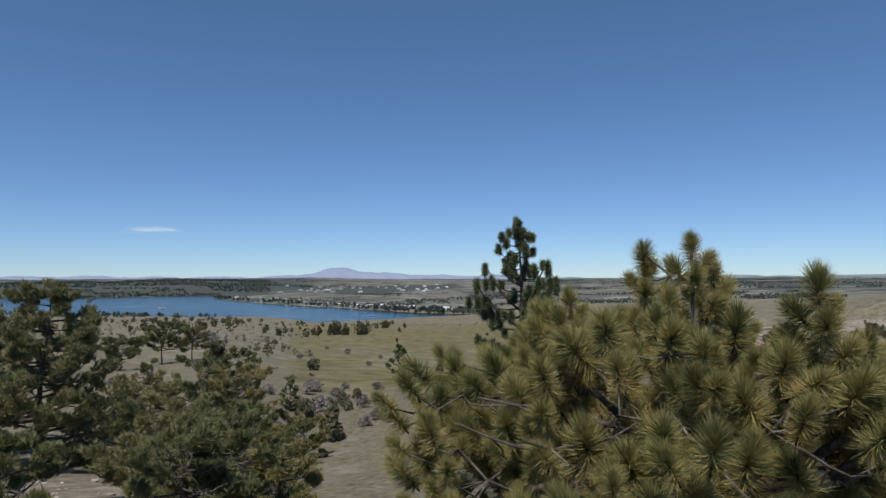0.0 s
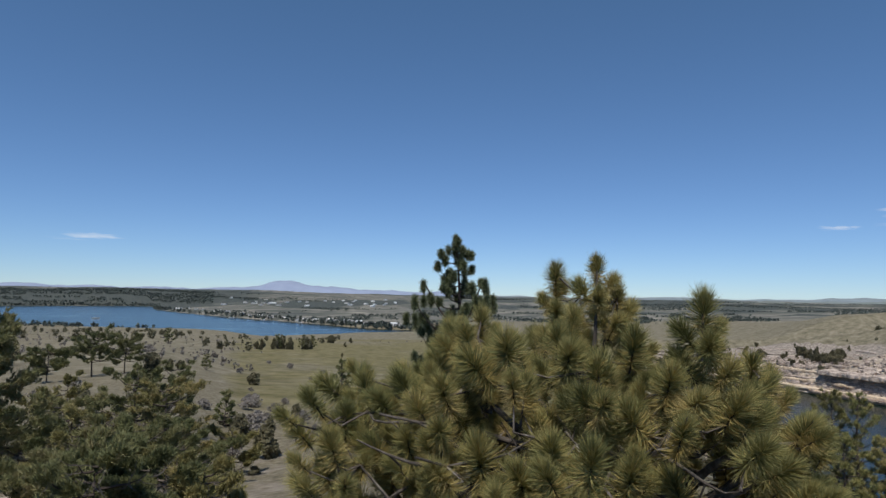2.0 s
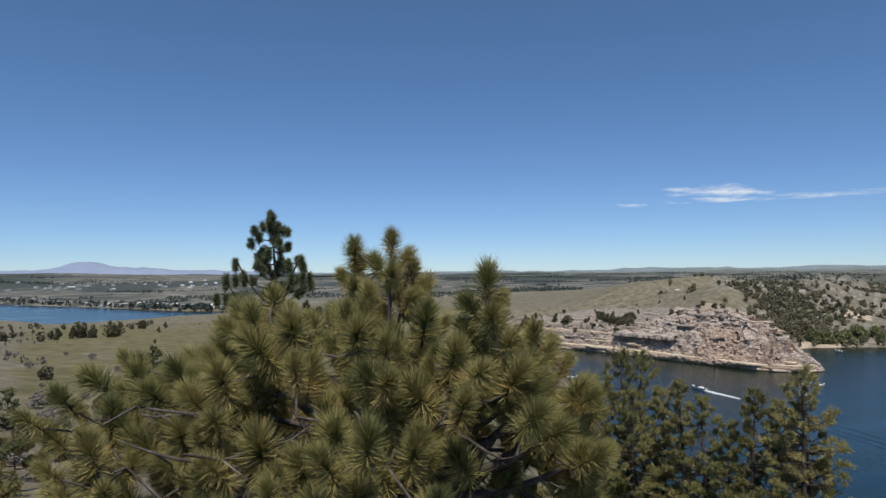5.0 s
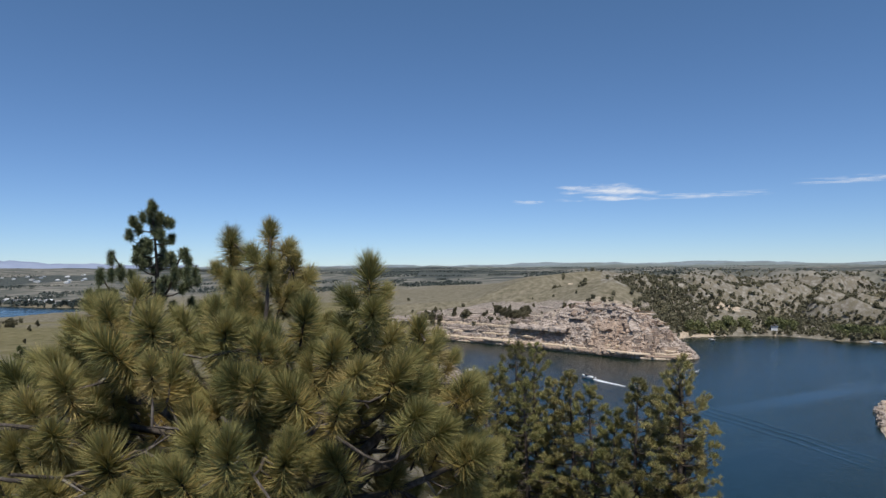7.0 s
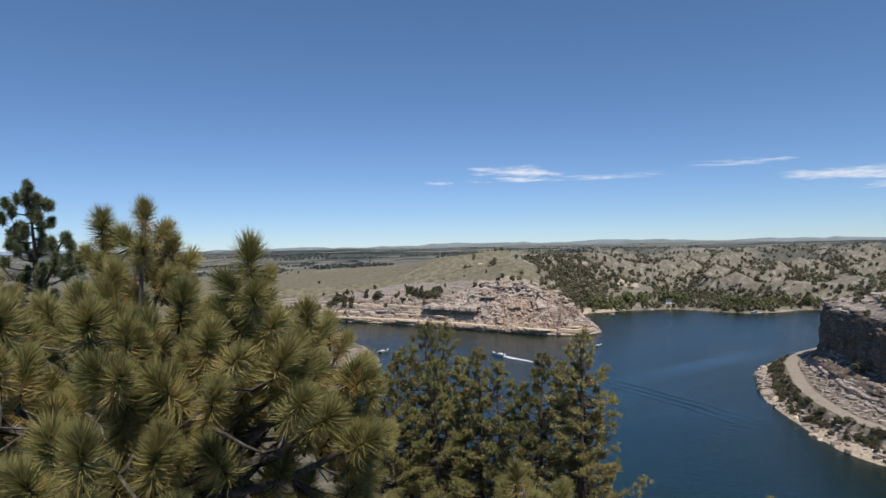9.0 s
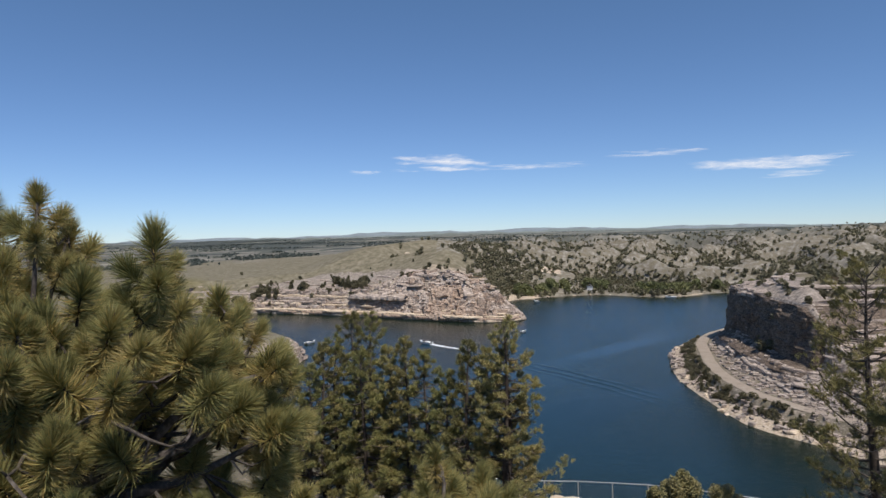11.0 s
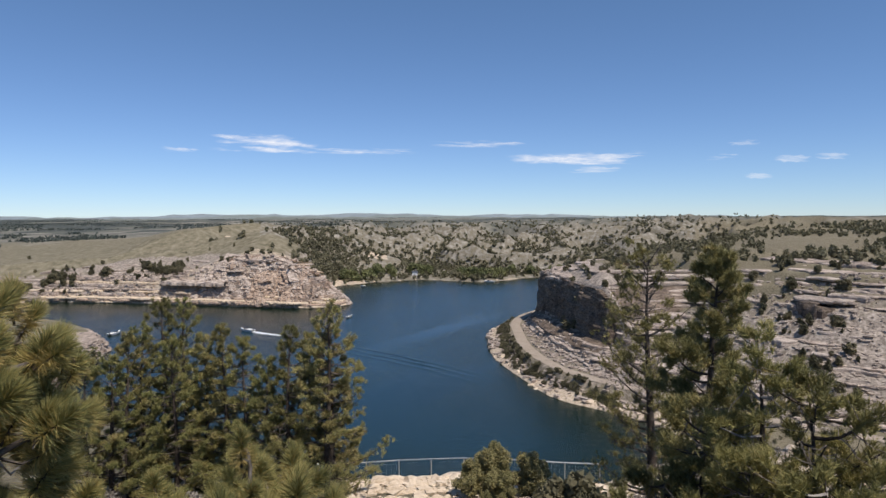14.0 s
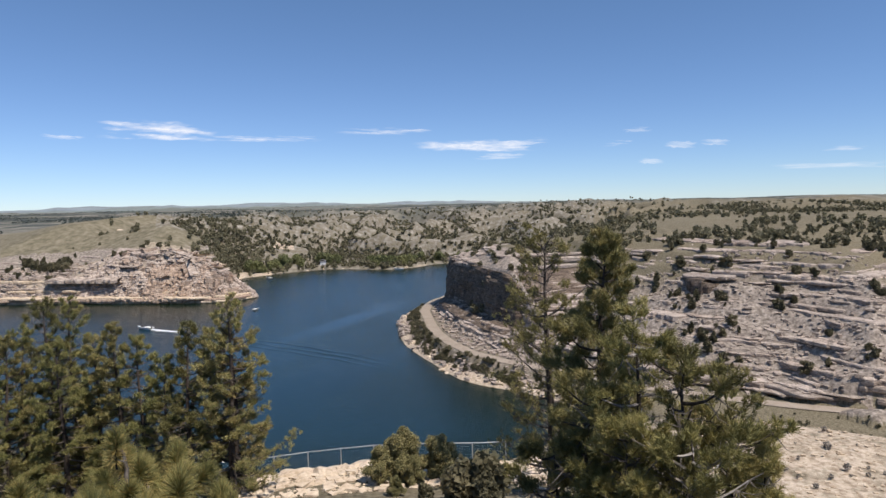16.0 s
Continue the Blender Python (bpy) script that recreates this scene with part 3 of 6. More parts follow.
def leaves(centres, sizes, r, out=None):
    """Small leaf-clump triangles, one a centre, turned at random."""
    n = len(centres)
    a = r.normal(size=(n, 3))
    a /= np.linalg.norm(a, axis=1, keepdims=True)
    b = np.cross(a, r.normal(size=(n, 3)))
    b /= np.linalg.norm(b, axis=1, keepdims=True) + 1e-9
    s = np.asarray(sizes).reshape(-1, 1)
    v = np.stack([centres - a * s * 0.6 - b * s * 0.5, centres + a * s * r.uniform(0.5, 1, (n, 1)) - b * s * 0.3, centres + b * s * r.uniform(0.5, 1, (n, 1))], 1)
    return v.reshape(-1, 3), np.arange(n * 3).reshape(-1, 3)


# ---- the ground, one sheet to the horizon ----
def build_ground():
    az = np.radians(np.concatenate([np.linspace(-180, -50, 66)[:-1], np.linspace(-50, 112, 760), np.linspace(112, 180, 36)[1:]]))
    r = np.concatenate([[0.01], np.geomspace(0.8, 120, 90), np.geomspace(122, 800, 250), np.geomspace(806, 4950, 110)])
    rr, aa = np.meshgrid(r, az, indexing="ij")
    x, y = (rr * np.sin(aa)).ravel(), (rr * np.cos(aa)).ravel()
    z = height(x, y)
    faces = grid_faces(len(r), len(az))[:, ::-1]
    me = mesh_of("ground", np.stack([x, y, z], 1), faces, LAND, True)
    rad, deg = rr.ravel(), np.degrees(aa.ravel())
    d = np.minimum(lake_distance(x, y, CANYON), lake_distance(x, y, LAKE))
    # cover of the land, 0 to 1; noise near 0.5 is added in the material, so 0.5 is half covered
    grass = 0.30 + 0.35 * ramp(rad, 60, 160) * (1 - ramp(deg, 40, 60)) + fbm(x / 60, y / 60, 31) * 0.5 - 0.25 * ramp(deg, 48, 60) * (1 - ramp(rad, 900, 1200))
    grass = np.where((deg > 84) & (rad > 190), grass + 0.25, grass)
    grass = np.where((deg > 18) & (deg < 48) & (rad > 380), grass + 0.12, grass)
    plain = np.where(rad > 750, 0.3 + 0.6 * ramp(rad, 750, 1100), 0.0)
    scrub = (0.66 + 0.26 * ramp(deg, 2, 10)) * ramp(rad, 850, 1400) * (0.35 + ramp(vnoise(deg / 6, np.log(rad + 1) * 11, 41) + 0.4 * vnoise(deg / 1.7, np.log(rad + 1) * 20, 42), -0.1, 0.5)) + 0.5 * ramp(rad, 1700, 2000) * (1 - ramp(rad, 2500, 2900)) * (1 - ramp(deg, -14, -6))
    shore = (1 - ramp(d, 1.2 + 1.6 * (deg > 58), 4.0 + 2 * (deg > 58))) * (d > -2)
    rock = 0.62 * shore * (deg > 15) * np.where((deg < 34) & (rad < 270), 0.6, 1) + 0.2 * shore
    rock = np.where((deg > 48) & (rad > 380), rock * (0.55 + 0.6 * vnoise(x / 14, y / 14, 33)), rock)
    rock = np.where((deg > 42) & (rad > 33) & (rad < 60), np.maximum(rock, np.where(deg < 80, 0.45 + 0.3 * ramp(rad, 34, 40), 0.6)), rock)
    rock = np.where((deg > 27) & (deg <= 42) & (rad > 24) & (rad < 44), np.maximum(rock, 0.4), rock)
    rock = np.where((deg > 20) & (deg < 52) & (rad > 300) & (rad < 375) & (d > 0), np.maximum(rock, 0.5), rock)
    rock = np.maximum(rock, 0.34 * ramp(deg, -33, -27) * (1 - ramp(deg, -23, -17)) * ramp(rad, 12, 17) * (1 - ramp(rad, 22, 32)))
    pale = np.where((deg > 44) & (rad > 400) & (rad < 1400), 0.5, 0.0) * (1 - ramp(deg, 80, 90))
    rubble = np.where((deg > 62) & (rad > 125) & (rad < 300) & (z > 4.2), 0.75 * (1 - ramp(rad - np.interp(deg, [66, 72, 80, 90], [278, 244, 182, 172]), 0, 28)), 0.0)
    rubble = np.where((deg > 24) & (deg < 53) & (rad > 300) & (rad < np.interp(deg, [24, 32, 38, 46], [455, 428, 406, 395])) & (z > 0.5), 0.62 * (1 - ramp(z, 21, 29)), rubble)
    rubble = np.where((deg > 60) & (deg < 84) & (rad > 125) & (z > 1.5) & (z < 4.2), 0.45, rubble)
    rubble = np.maximum(rubble, 0.42 * ramp(deg, -42, -36) * (1 - ramp(deg, -9, -2)) * ramp(rad, 8, 14) * (1 - ramp(rad, 34, 70)))
    rock = np.where((deg > 50.2) & (deg < 53.2) & (rad > 400) & (rad < 446), np.maximum(rock, 0.6), rock)
    rock = np.where((deg > 53.2) & (deg < 55.2) & (rad > 486) & (rad < 520), np.maximum(rock, 0.62), rock)
    meadow = (0.62 + 0.35 * fbm(deg / 7, np.log(rad + 1) * 6, 37)) * ramp(deg, -15, -11) * (1 - ramp(deg, 20, 30)) * ramp(rad, 50, 75) * (1 - ramp(rad, 520, 600))
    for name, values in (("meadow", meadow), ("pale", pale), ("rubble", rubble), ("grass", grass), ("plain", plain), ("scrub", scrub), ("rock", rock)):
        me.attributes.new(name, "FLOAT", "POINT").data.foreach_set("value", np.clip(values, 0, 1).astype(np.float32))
    tagged(new("ground", me), "rolling dry grassland with bare soil and pale rock above the lake", "ground", kind="structure")


build_ground()


def build_water(name, ring, label):
    lo, hi = np.array(ring).min(0) - 12, np.array(ring).max(0) + 12
    n = 110
    gx, gy = np.meshgrid(np.linspace(lo[0], hi[0], n), np.linspace(lo[1], hi[1], n), indexing="ij")
    v = np.stack([gx.ravel(), gy.ravel(), np.zeros(n * n)], 1)
    f = grid_faces(n, n)
    mid = v[f].mean(1)
    keep = lake_distance(mid[:, 0], mid[:, 1], ring) < np.linalg.norm(hi - lo) / n
    me = mesh_of(name, v, f[keep][:, ::-1], WATER)
    d = lake_distance(v[:, 0], v[:, 1], ring)
    me.attributes.new("shallow_and_reflection", "FLOAT", "POINT").data.foreach_set("value", ramp(d, -48, -2).astype(np.float32))
    tagged(new(name, me), label, "water", kind="structure")


build_water("water_canyon", CANYON, "deep blue reservoir water with fine ripples between rock cliffs")
build_water("water_lake", LAKE, "broad blue lake arm beyond the meadow")

# ---- rock: ledges that follow the contours ----
def thing(name, label, category, place=(0, 0, 0), group="", kind=""):
    ob = new(name)
    ob.location = place
    ob.empty_display_size = 0.2
    return tagged(ob, label, category, group, kind)


def stations(points, step):
    p = np.array(points, float)
    seg = np.r_[0, np.cumsum(np.hypot(*np.diff(p, axis=0).T))]
    u = np.arange(0, seg[-1], step)
    return np.stack([np.interp(u, seg, p[:, 0]), np.interp(u, seg, p[:, 1])], 1), u


def ledges(owner, points, z_from, z_to, thick, mats, reach=50, step=0.7, proud=0.8, gap=0.25, seed=0, skip=0.0, name="rock_ledge", rough_edge=1.0, alcoves=()):
    """Beds of rock along a foot line: each bed is a slab whose blocky edge stands proud of the ground at its height."""
    r = np.random.default_rng(seed)
    p, u = stations(points, step)
    d = np.gradient(p, axis=0)
    d /= np.linalg.norm(d, axis=1, keepdims=True)
    inland = np.stack([-d[:, 1], d[:, 0]], 1)
    s = np.arange(-4, reach, 0.4)
    hx, hy = p[:, 0:1] + inland[:, 0:1] * s, p[:, 1:2] + inland[:, 1:2] * s
    land = height(hx.ravel(), hy.ravel()).reshape(hx.shape)
    land = np.maximum.accumulate(land, 1)
    z, k = z_from, 0
    while z < z_to:
        t = r.uniform(*thick)
        mid = z + t * 0.6
        there = (land >= mid).any(1)
        first = s[np.argmax(land >= mid, 1)]
        for q in range(2):
            first = np.convolve(np.pad(first, 2, "edge"), np.ones(5) / 5, "valid")
        cell = np.floor(u / r.uniform(2.0, 5.5) + r.uniform(0, 9)) + np.floor(vnoise(u / 4, u * 0 + k, seed) * 1.3)
        jag = lattice(cell, cell * 0 + k, seed + 5) * 0.42 + fbm(u / 9, u * 0 + k * 3.3, seed + 2) * 2.2 + vnoise(u / 1.3, u * 0 + k, seed + 3) * 0.22 + lattice(np.floor(u / 1.15 + k * 0.3), u * 0 + k, seed + 9) * 0.13
        edge = first - proud * (1 + rough_edge * r.uniform(-0.7, 0.4)) + jag * rough_edge
        on = there & (vnoise(u / 14, u * 0 + 7.7 * k, seed + 8) > -1 + 2 * skip)
        for a0, a1, z0_, z1_ in alcoves:      # shaded hollows below an overhanging bed
            deg = np.degrees(np.arctan2(p[:, 0], p[:, 1])) + 0.5 * vnoise(u / 3, u * 0 + k, seed + 12)
            on &= ~((deg > a0) & (deg < a1) & (mid > z0_) & (mid < z1_))
        runs = np.flatnonzero(np.diff(np.r_[0, on.astype(int), 0]))
        for a, b in zip(runs[::2], runs[1::2]):
            if b - a < 4:
                continue
            taper = np.minimum(1, np.minimum(np.arange(b - a), np.arange(b - a)[::-1]) / 3.0)
            e, pp, nn = edge[a:b] + (1 - taper) * 2.2, p[a:b], inland[a:b]
            top = z + t + 0.25 * vnoise(u[a:b] / 5, u[a:b] * 0 + k, seed + 4) * t
            wob = 0.3 * t * vnoise(u[a:b] / 2.1, u[a:b] * 0 + 3 * k, seed + 6)
            rows = []
            for off, zz in ((7.0, z - 0.3 + 0 * top), (gap, z + 0 * top), (0.02, z + t * 0.18 + wob * 0.3), (-0.05, z + t * 0.55 + wob), (0.06, top - t * 0.14), (0.3, top), (7.0, top + 0.4)):
                rough = 0.12 * vnoise(u[a:b] / 0.9, u[a:b] * 0 + off * 9 + k, seed + 7)
                f = e + off + (rough if off < 1 else 0)
                rows.append(np.stack([pp[:, 0] + nn[:, 0] * f, pp[:, 1] + nn[:, 1] * f, zz], 1))
            v = np.concatenate(rows)
            me = mesh_of(name, v, grid_faces(7, b - a)[:, ::-1], mats[int(r.integers(len(mats)))])
            under(new(name, me), owner)
        z += t * r.uniform(0.8, 1.25)
        k += 1


def crag(owner, points, z_from, z_to, mat, seed, proud=1.5, block=(3.2, 2.4), depth=1.2, reach=45, step=0.55, rise=0.45, name="crag_face", grit=0.14):
    """A fractured rock face: blocks of two sizes stand out by different amounts, with joints both ways."""
    p, u = stations(points, step)
    d = np.gradient(p, axis=0)
    d /= np.linalg.norm(d, axis=1, keepdims=True)
    inland = np.stack([-d[:, 1], d[:, 0]], 1)
    s = np.arange(-4, reach, 0.4)
    hx, hy = p[:, 0:1] + inland[:, 0:1] * s, p[:, 1:2] + inland[:, 1:2] * s
    land = np.maximum.accumulate(height(hx.ravel(), hy.ravel()).reshape(hx.shape), 1)
    crest = land[:, -1] + 0.5
    ends = np.minimum(1, np.minimum(np.arange(len(u)), np.arange(len(u))[::-1]) / 5.0)
    rows, level = [], np.arange(z_from, z_to + rise, rise)
    for k, z in enumerate(level):
        zz = np.minimum(z, crest - 0.3 + 0.25 * vnoise(u / 3, u * 0, seed))
        first = s[np.argmax(land >= np.minimum(z, crest - 0.6)[:, None], 1)]
        first = np.convolve(np.pad(first, 2, "edge"), np.ones(5) / 5, "valid")
        lift = z + 0.7 * vnoise(u / 4, u * 0, seed + 1)
        bed = np.floor(lift / block[1])
        out = 0.62 * lattice(np.floor(u / block[0] + 0.37 * bed), bed, seed + 2) + 0.34 * lattice(np.floor(u / (block[0] * 0.36) + 0.2 * bed), np.floor(lift / (block[1] * 0.42)), seed + 3)
        out = out + 0.7 * vnoise(u / 8, u * 0 + z / 6, seed + 4) + grit * vnoise(u / 0.8, u * 0 + z / 0.7, seed + 5)
        f = first - (proud + depth * out) * ends + (1 - ends) * 1.5
        rows.append(np.stack([p[:, 0] + inland[:, 0] * f, p[:, 1] + inland[:, 1] * f, zz], 1))
    f = f + 5
    rows.append(np.stack([p[:, 0] + inland[:, 0] * f, p[:, 1] + inland[:, 1] * f, zz + 0.3], 1))
    under(new(name, mesh_of(name, np.concatenate(rows), grid_faces(len(rows), len(u))[:, ::-1], mat)), owner)


def boulder_mesh(name, seed, mat, rough=0.3):
    bm = bmesh.new()
    bmesh.ops.create_icosphere(bm, subdivisions=2, radius=0.5)
    r = np.random.default_rng(seed)
    cuts = r.normal(size=(7, 3))
    cuts /= np.linalg.norm(cuts, axis=1, keepdims=True)
    far = r.uniform(0.26, 0.42, 7)
    for v in bm.verts:
        c = np.array(v.co)
        for n_, f_ in zip(cuts, far):
            over = c @ n_ - f_
            if over > 0:
                c = c - n_ * over
        v.co = Vector(c * (1 + 0.12 * r.uniform(-1, 1) * rough))
    me = bpy.data.meshes.new(name)
    bm.to_mesh(me)
    bm.free()
    me.materials.append(mat)
    return me


north_cliff = thing("north_cliff", "banded pinkish sandstone cliff rising from the water", "cliff", kind="structure")
CLIFF_LINE = [(150, 398), (185, 355), (207, 308), (219, 270), (223, 257), (232, 226), (240, 210), (256, 203), (266, 212)]
ALCOVES = [(38.6, 39.6, 4.0, 8.0), (39.4, 41.2, 2.6, 9.4), (43.0, 45.3, 15.5, 21.5)]
ledges(north_cliff, CLIFF_LINE[:4], 0.2, 12.5, (0.5, 2.6), [ROCK, ROCK, GREY_ROCK, PALE_ROCK], reach=40, proud=1.7, seed=11, skip=0.24, rough_edge=0.9, gap=0.5, alcoves=ALCOVES)
ledges(north_cliff, CLIFF_LINE[:4], 12.5, 22, (0.4, 1.0), [GREY_ROCK, ROCK], reach=45, proud=0.6, seed=17, skip=0.6, rough_edge=1.2)
crag(north_cliff, [(216, 280), (219, 270), (223, 257), (232, 226), (240, 210), (256, 203), (266, 212)], 0.4, 24, ROCK, 18, proud=0.8, depth=1.5)
crag(north_cliff, [(226, 246), (232, 226), (239, 212)], 2.0, 17, WARM_ROCK, 12, proud=2.6, block=(2.6, 4.0), depth=1.8, name="buff_rock_face")
ledges(north_cliff, CLIFF_LINE[3:], 0.4, 23, (0.5, 1.2), [ROCK, GREY_ROCK, PALE_ROCK], reach=40, proud=1.5, seed=18, skip=0.72, rough_edge=1.6, alcoves=ALCOVES)
ledges(north_cliff, [(211, 293), (216, 277), (223, 257)], 9.4, 10.4, (2.0, 2.4), [ROCK], reach=40, proud=5.6, seed=14, gap=2.4, rough_edge=1.2)
ledges(north_cliff, [(221, 262), (226, 246), (229, 235)], 21.4, 22.0, (1.4, 1.7), [ROCK], reach=40, proud=4.4, seed=15, gap=2.2, rough_edge=1.0)
ledges(north_cliff, CLIFF_LINE[1:8], 0.1, 2.6, (0.6, 1.3), [PALE_ROCK, WARM_ROCK], reach=30, proud=2.6, seed=16)
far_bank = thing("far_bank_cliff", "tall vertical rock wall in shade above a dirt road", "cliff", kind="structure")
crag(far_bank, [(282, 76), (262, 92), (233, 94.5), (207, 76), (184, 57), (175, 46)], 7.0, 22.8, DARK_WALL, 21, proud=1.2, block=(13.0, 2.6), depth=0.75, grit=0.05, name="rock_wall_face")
ledges(far_bank, [(282, 76), (262, 92), (233, 94.5), (207, 76), (184, 57), (175, 46)], 22.0, 26.5, (0.6, 1.5), [GREY_ROCK, ROCK], reach=45, proud=2.3, seed=23, gap=0.7, rough_edge=1.7, skip=0.3)
ledges(far_bank, [(226, 97), (204, 83), (182, 65), (167, 46)], 4.4, 9.5, (0.5, 1.1), [GREY_ROCK, ROCK], reach=30, proud=0.7, seed=22, skip=0.2)
slope = thing("ledged_slope", "grey limestone hillside with many thin ledges and junipers", "cliff", kind="structure")
ledges(slope, [(180, 52), (167, 36), (155, 21), (146, 3), (143, -15), (142, -60)], 5, 31, (0.35, 1.2), [GREY_ROCK, GREY_ROCK, ROCK], reach=70, proud=0.5, seed=31, skip=0.44, gap=0.2, rough_edge=1.3)
ledges(slope, [(180, 52), (167, 36), (155, 21), (146, 3), (143, -15), (142, -60)], 24, 26.5, (1.2, 1.8), [GREY_ROCK], reach=70, proud=2.2, seed=33, skip=0.38, gap=0.9, rough_edge=1.5)
ledges(slope, [(180, 52), (167, 36), (155, 21), (146, 3), (143, -15), (142, -60)], 4.6, 8, (0.4, 0.8), [ROCK, GREY_ROCK], reach=70, proud=0.8, seed=34, skip=0.58, gap=0.4, rough_edge=1.6)
# alcove back: shade under the cap is partly painted by the dark rock
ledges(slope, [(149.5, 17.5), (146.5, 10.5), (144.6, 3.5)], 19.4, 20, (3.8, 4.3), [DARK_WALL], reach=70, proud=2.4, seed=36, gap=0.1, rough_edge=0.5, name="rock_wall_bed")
ledges(slope, [(152, 21), (146.5, 10.5), (143.8, -2)], 23.4, 23.9, (0.9, 1.1), [GREY_ROCK], reach=70, proud=4.6, seed=37, gap=1.2, rough_edge=0.8)
headland = thing("headland_rock", "low pale rock outcrop on the near bank", "rock", kind="structure")
crag(headland, [(139, 215), (130, 207), (111, 188), (95, 173), (86, 150)][::-1], 0.2, 6.2, ROCK, 41, proud=0.9, block=(3.4, 1.3), depth=1.3, reach=25, rise=0.3)


def rubble(name, label, count, place, size, mat, seed, flat=0.6):
    """Broken rock too small to count: angular blocks lying on the ground, in one mesh."""
    r = np.random.default_rng(seed)
    x, y = place(r, count)
    z = height(x, y)
    keep = z > 0.05
    x, y, z = x[keep], y[keep], z[keep]
    n = len(x)
    s = np.exp(r.uniform(math.log(size[0]), math.log(size[1]), n))
    box = np.array([(-1, -1, -1), (1, -1, -1), (1, 1, -1), (-1, 1, -1), (-1, -1, 1), (1, -1, 1), (1, 1, 1), (-1, 1, 1)]) * 0.5
    v = box[None] * (1 + r.uniform(-0.45, 0.35, (n, 8, 3))) * np.stack([s * r.uniform(0.8, 1.9, n), s, s * flat * r.uniform(0.6, 1.2, n)], 1)[:, None]
    a = r.uniform(0, 6.28, n)
    c, q = np.cos(a)[:, None], np.sin(a)[:, None]
    v = np.stack([v[..., 0] * c - v[..., 1] * q, v[..., 0] * q + v[..., 1] * c, v[..., 2]], -1) + np.stack([x, y, z + s * flat * 0.2], 1)[:, None]
    f = np.array([(3, 2, 1, 0), (4, 5, 6, 7), (0, 1, 5, 4), (1, 2, 6, 5), (2, 3, 7, 6), (3, 0, 4, 7)])
    me = mesh_of(name, v.reshape(-1, 3), (np.arange(n)[:, None, None] * 8 + f).reshape(-1, 4), mat)
    tagged(new(name, me), label, "rubble", kind="stuff")


def sector(az0, az1, r0, r1):
    def place(r, n):
        a, d = np.radians(r.uniform(az0, az1, n)), r.uniform(r0, r1, n)
        return d * np.sin(a), d * np.cos(a)
    return place


def below_wall(r, n):
    k = r.uniform(2, 10, n)
    i = k.astype(int)
    p = ROAD[i] + (ROAD[i + 1] - ROAD[i]) * (k - i)[:, None]
    d = ROAD[i + 1] - ROAD[i]
    q = np.stack([-d[:, 1], d[:, 0]], 1) / np.linalg.norm(d, axis=1, keepdims=True)
    p = p + q * np.where(r.uniform(size=n) < 0.55, r.uniform(2.6, 14, n), r.uniform(-13, -3.2, n))[:, None]
    return p[:, 0], p[:, 1]


def cliff_apron(r, n):
    q = np.array([(150, 398), (185, 355), (207, 308), (223, 257), (232, 226), (240, 210), (256, 203)], float)
    k = r.uniform(0, 5.98, n)
    i = k.astype(int)
    p = q[i] + (q[i + 1] - q[i]) * (k - i)[:, None]
    w = np.abs(r.normal(size=n)) * 9
    return p[:, 0] + w * 0.9, p[:, 1] + w * 0.35


def cliff_face(r, n):
    x, y = cliff_apron(r, n * 4)
    deg = np.degrees(np.arctan2(x, y))
    keep = np.flatnonzero((deg > 41.5) & (deg < 50))[:n]
    return x[keep], y[keep]


rubble("slope_rubble", "grey broken rock between the ledges", 3000, sector(74, 107, 144, 194), (0.2, 1.0), GREY_ROCK, 601)
rubble("talus", "broken rock below the dark wall and on the bank", 1200, below_wall, (0.3, 1.4), GREY_ROCK, 602, 0.7)
rubble("cliff_rubble", "broken pinkish rock on the cliff ledges", 2600, cliff_apron, (0.4, 1.9), ROCK, 603, 0.7)
rubble("cliff_blocks", "big tumbled blocks on the buff cliff face", 150, cliff_face, (1.2, 3.6), WARM_ROCK, 606, 0.9)
rubble("hill_outcrop", "pale rock outcrops among junipers on the hilltop", 90, sector(40.8, 46.5, 425, 470), (0.9, 3.2), PALE_ROCK, 608, 0.8)
rubble("terrace_gravel", "pale stones and gravel on the terrace", 1300, sector(80, 108, 30, 49), (0.03, 0.2), PALE_ROCK, 604)
rubble("slope_stones", "pale stones scattered over the bare slope", 110, sector(-34, -12, 13, 34), (0.04, 0.17), GREY_ROCK, 607)
rubble("ledge_gravel", "pale stones along the rocky edge", 1500, sector(40, 80, 31, 40.5), (0.06, 0.5), PALE_ROCK, 605)


def build_road():
    p, u = stations(ROAD, 2.0)
    d = np.gradient(p, axis=0)
    d /= np.linalg.norm(d, axis=1, keepdims=True)
    n = np.stack([-d[:, 1], d[:, 0]], 1)
    rows = []
    for off in (-1.8, -0.9, 0, 0.9, 1.8):
        q = p + n * (off + 0.25 * np.sign(off) * vnoise(u / 5, u * 0 + off, 3)[:, None] * (abs(off) > 2))
        rows.append(np.stack([q[:, 0], q[:, 1], np.full(len(p), 4.12 + (0.05 if abs(off) < 2 else -0.12))], 1))
    me = mesh_of("road", np.concatenate(rows), grid_faces(5, len(p)), DIRT, True)
    tagged(new("road", me), "pale dirt road along the foot of the rock wall", "road", kind="structure")


build_road()


# ---- trees ----
def limb_line(a, b, sag, r, n=6):
    """A bent branch from a to b."""
    a, b = np.array(a, float), np.array(b, float)
    t = np.linspace(0, 1, n)[:, None]
    side = r.normal(size=3) * np.linalg.norm(b - a) * 0.07
    return a + (b - a) * t + np.array([0, 0, -sag]) * (4 * t * (1 - t)) * 0.5 + side * np.sin(t * 2 * math.pi) * t


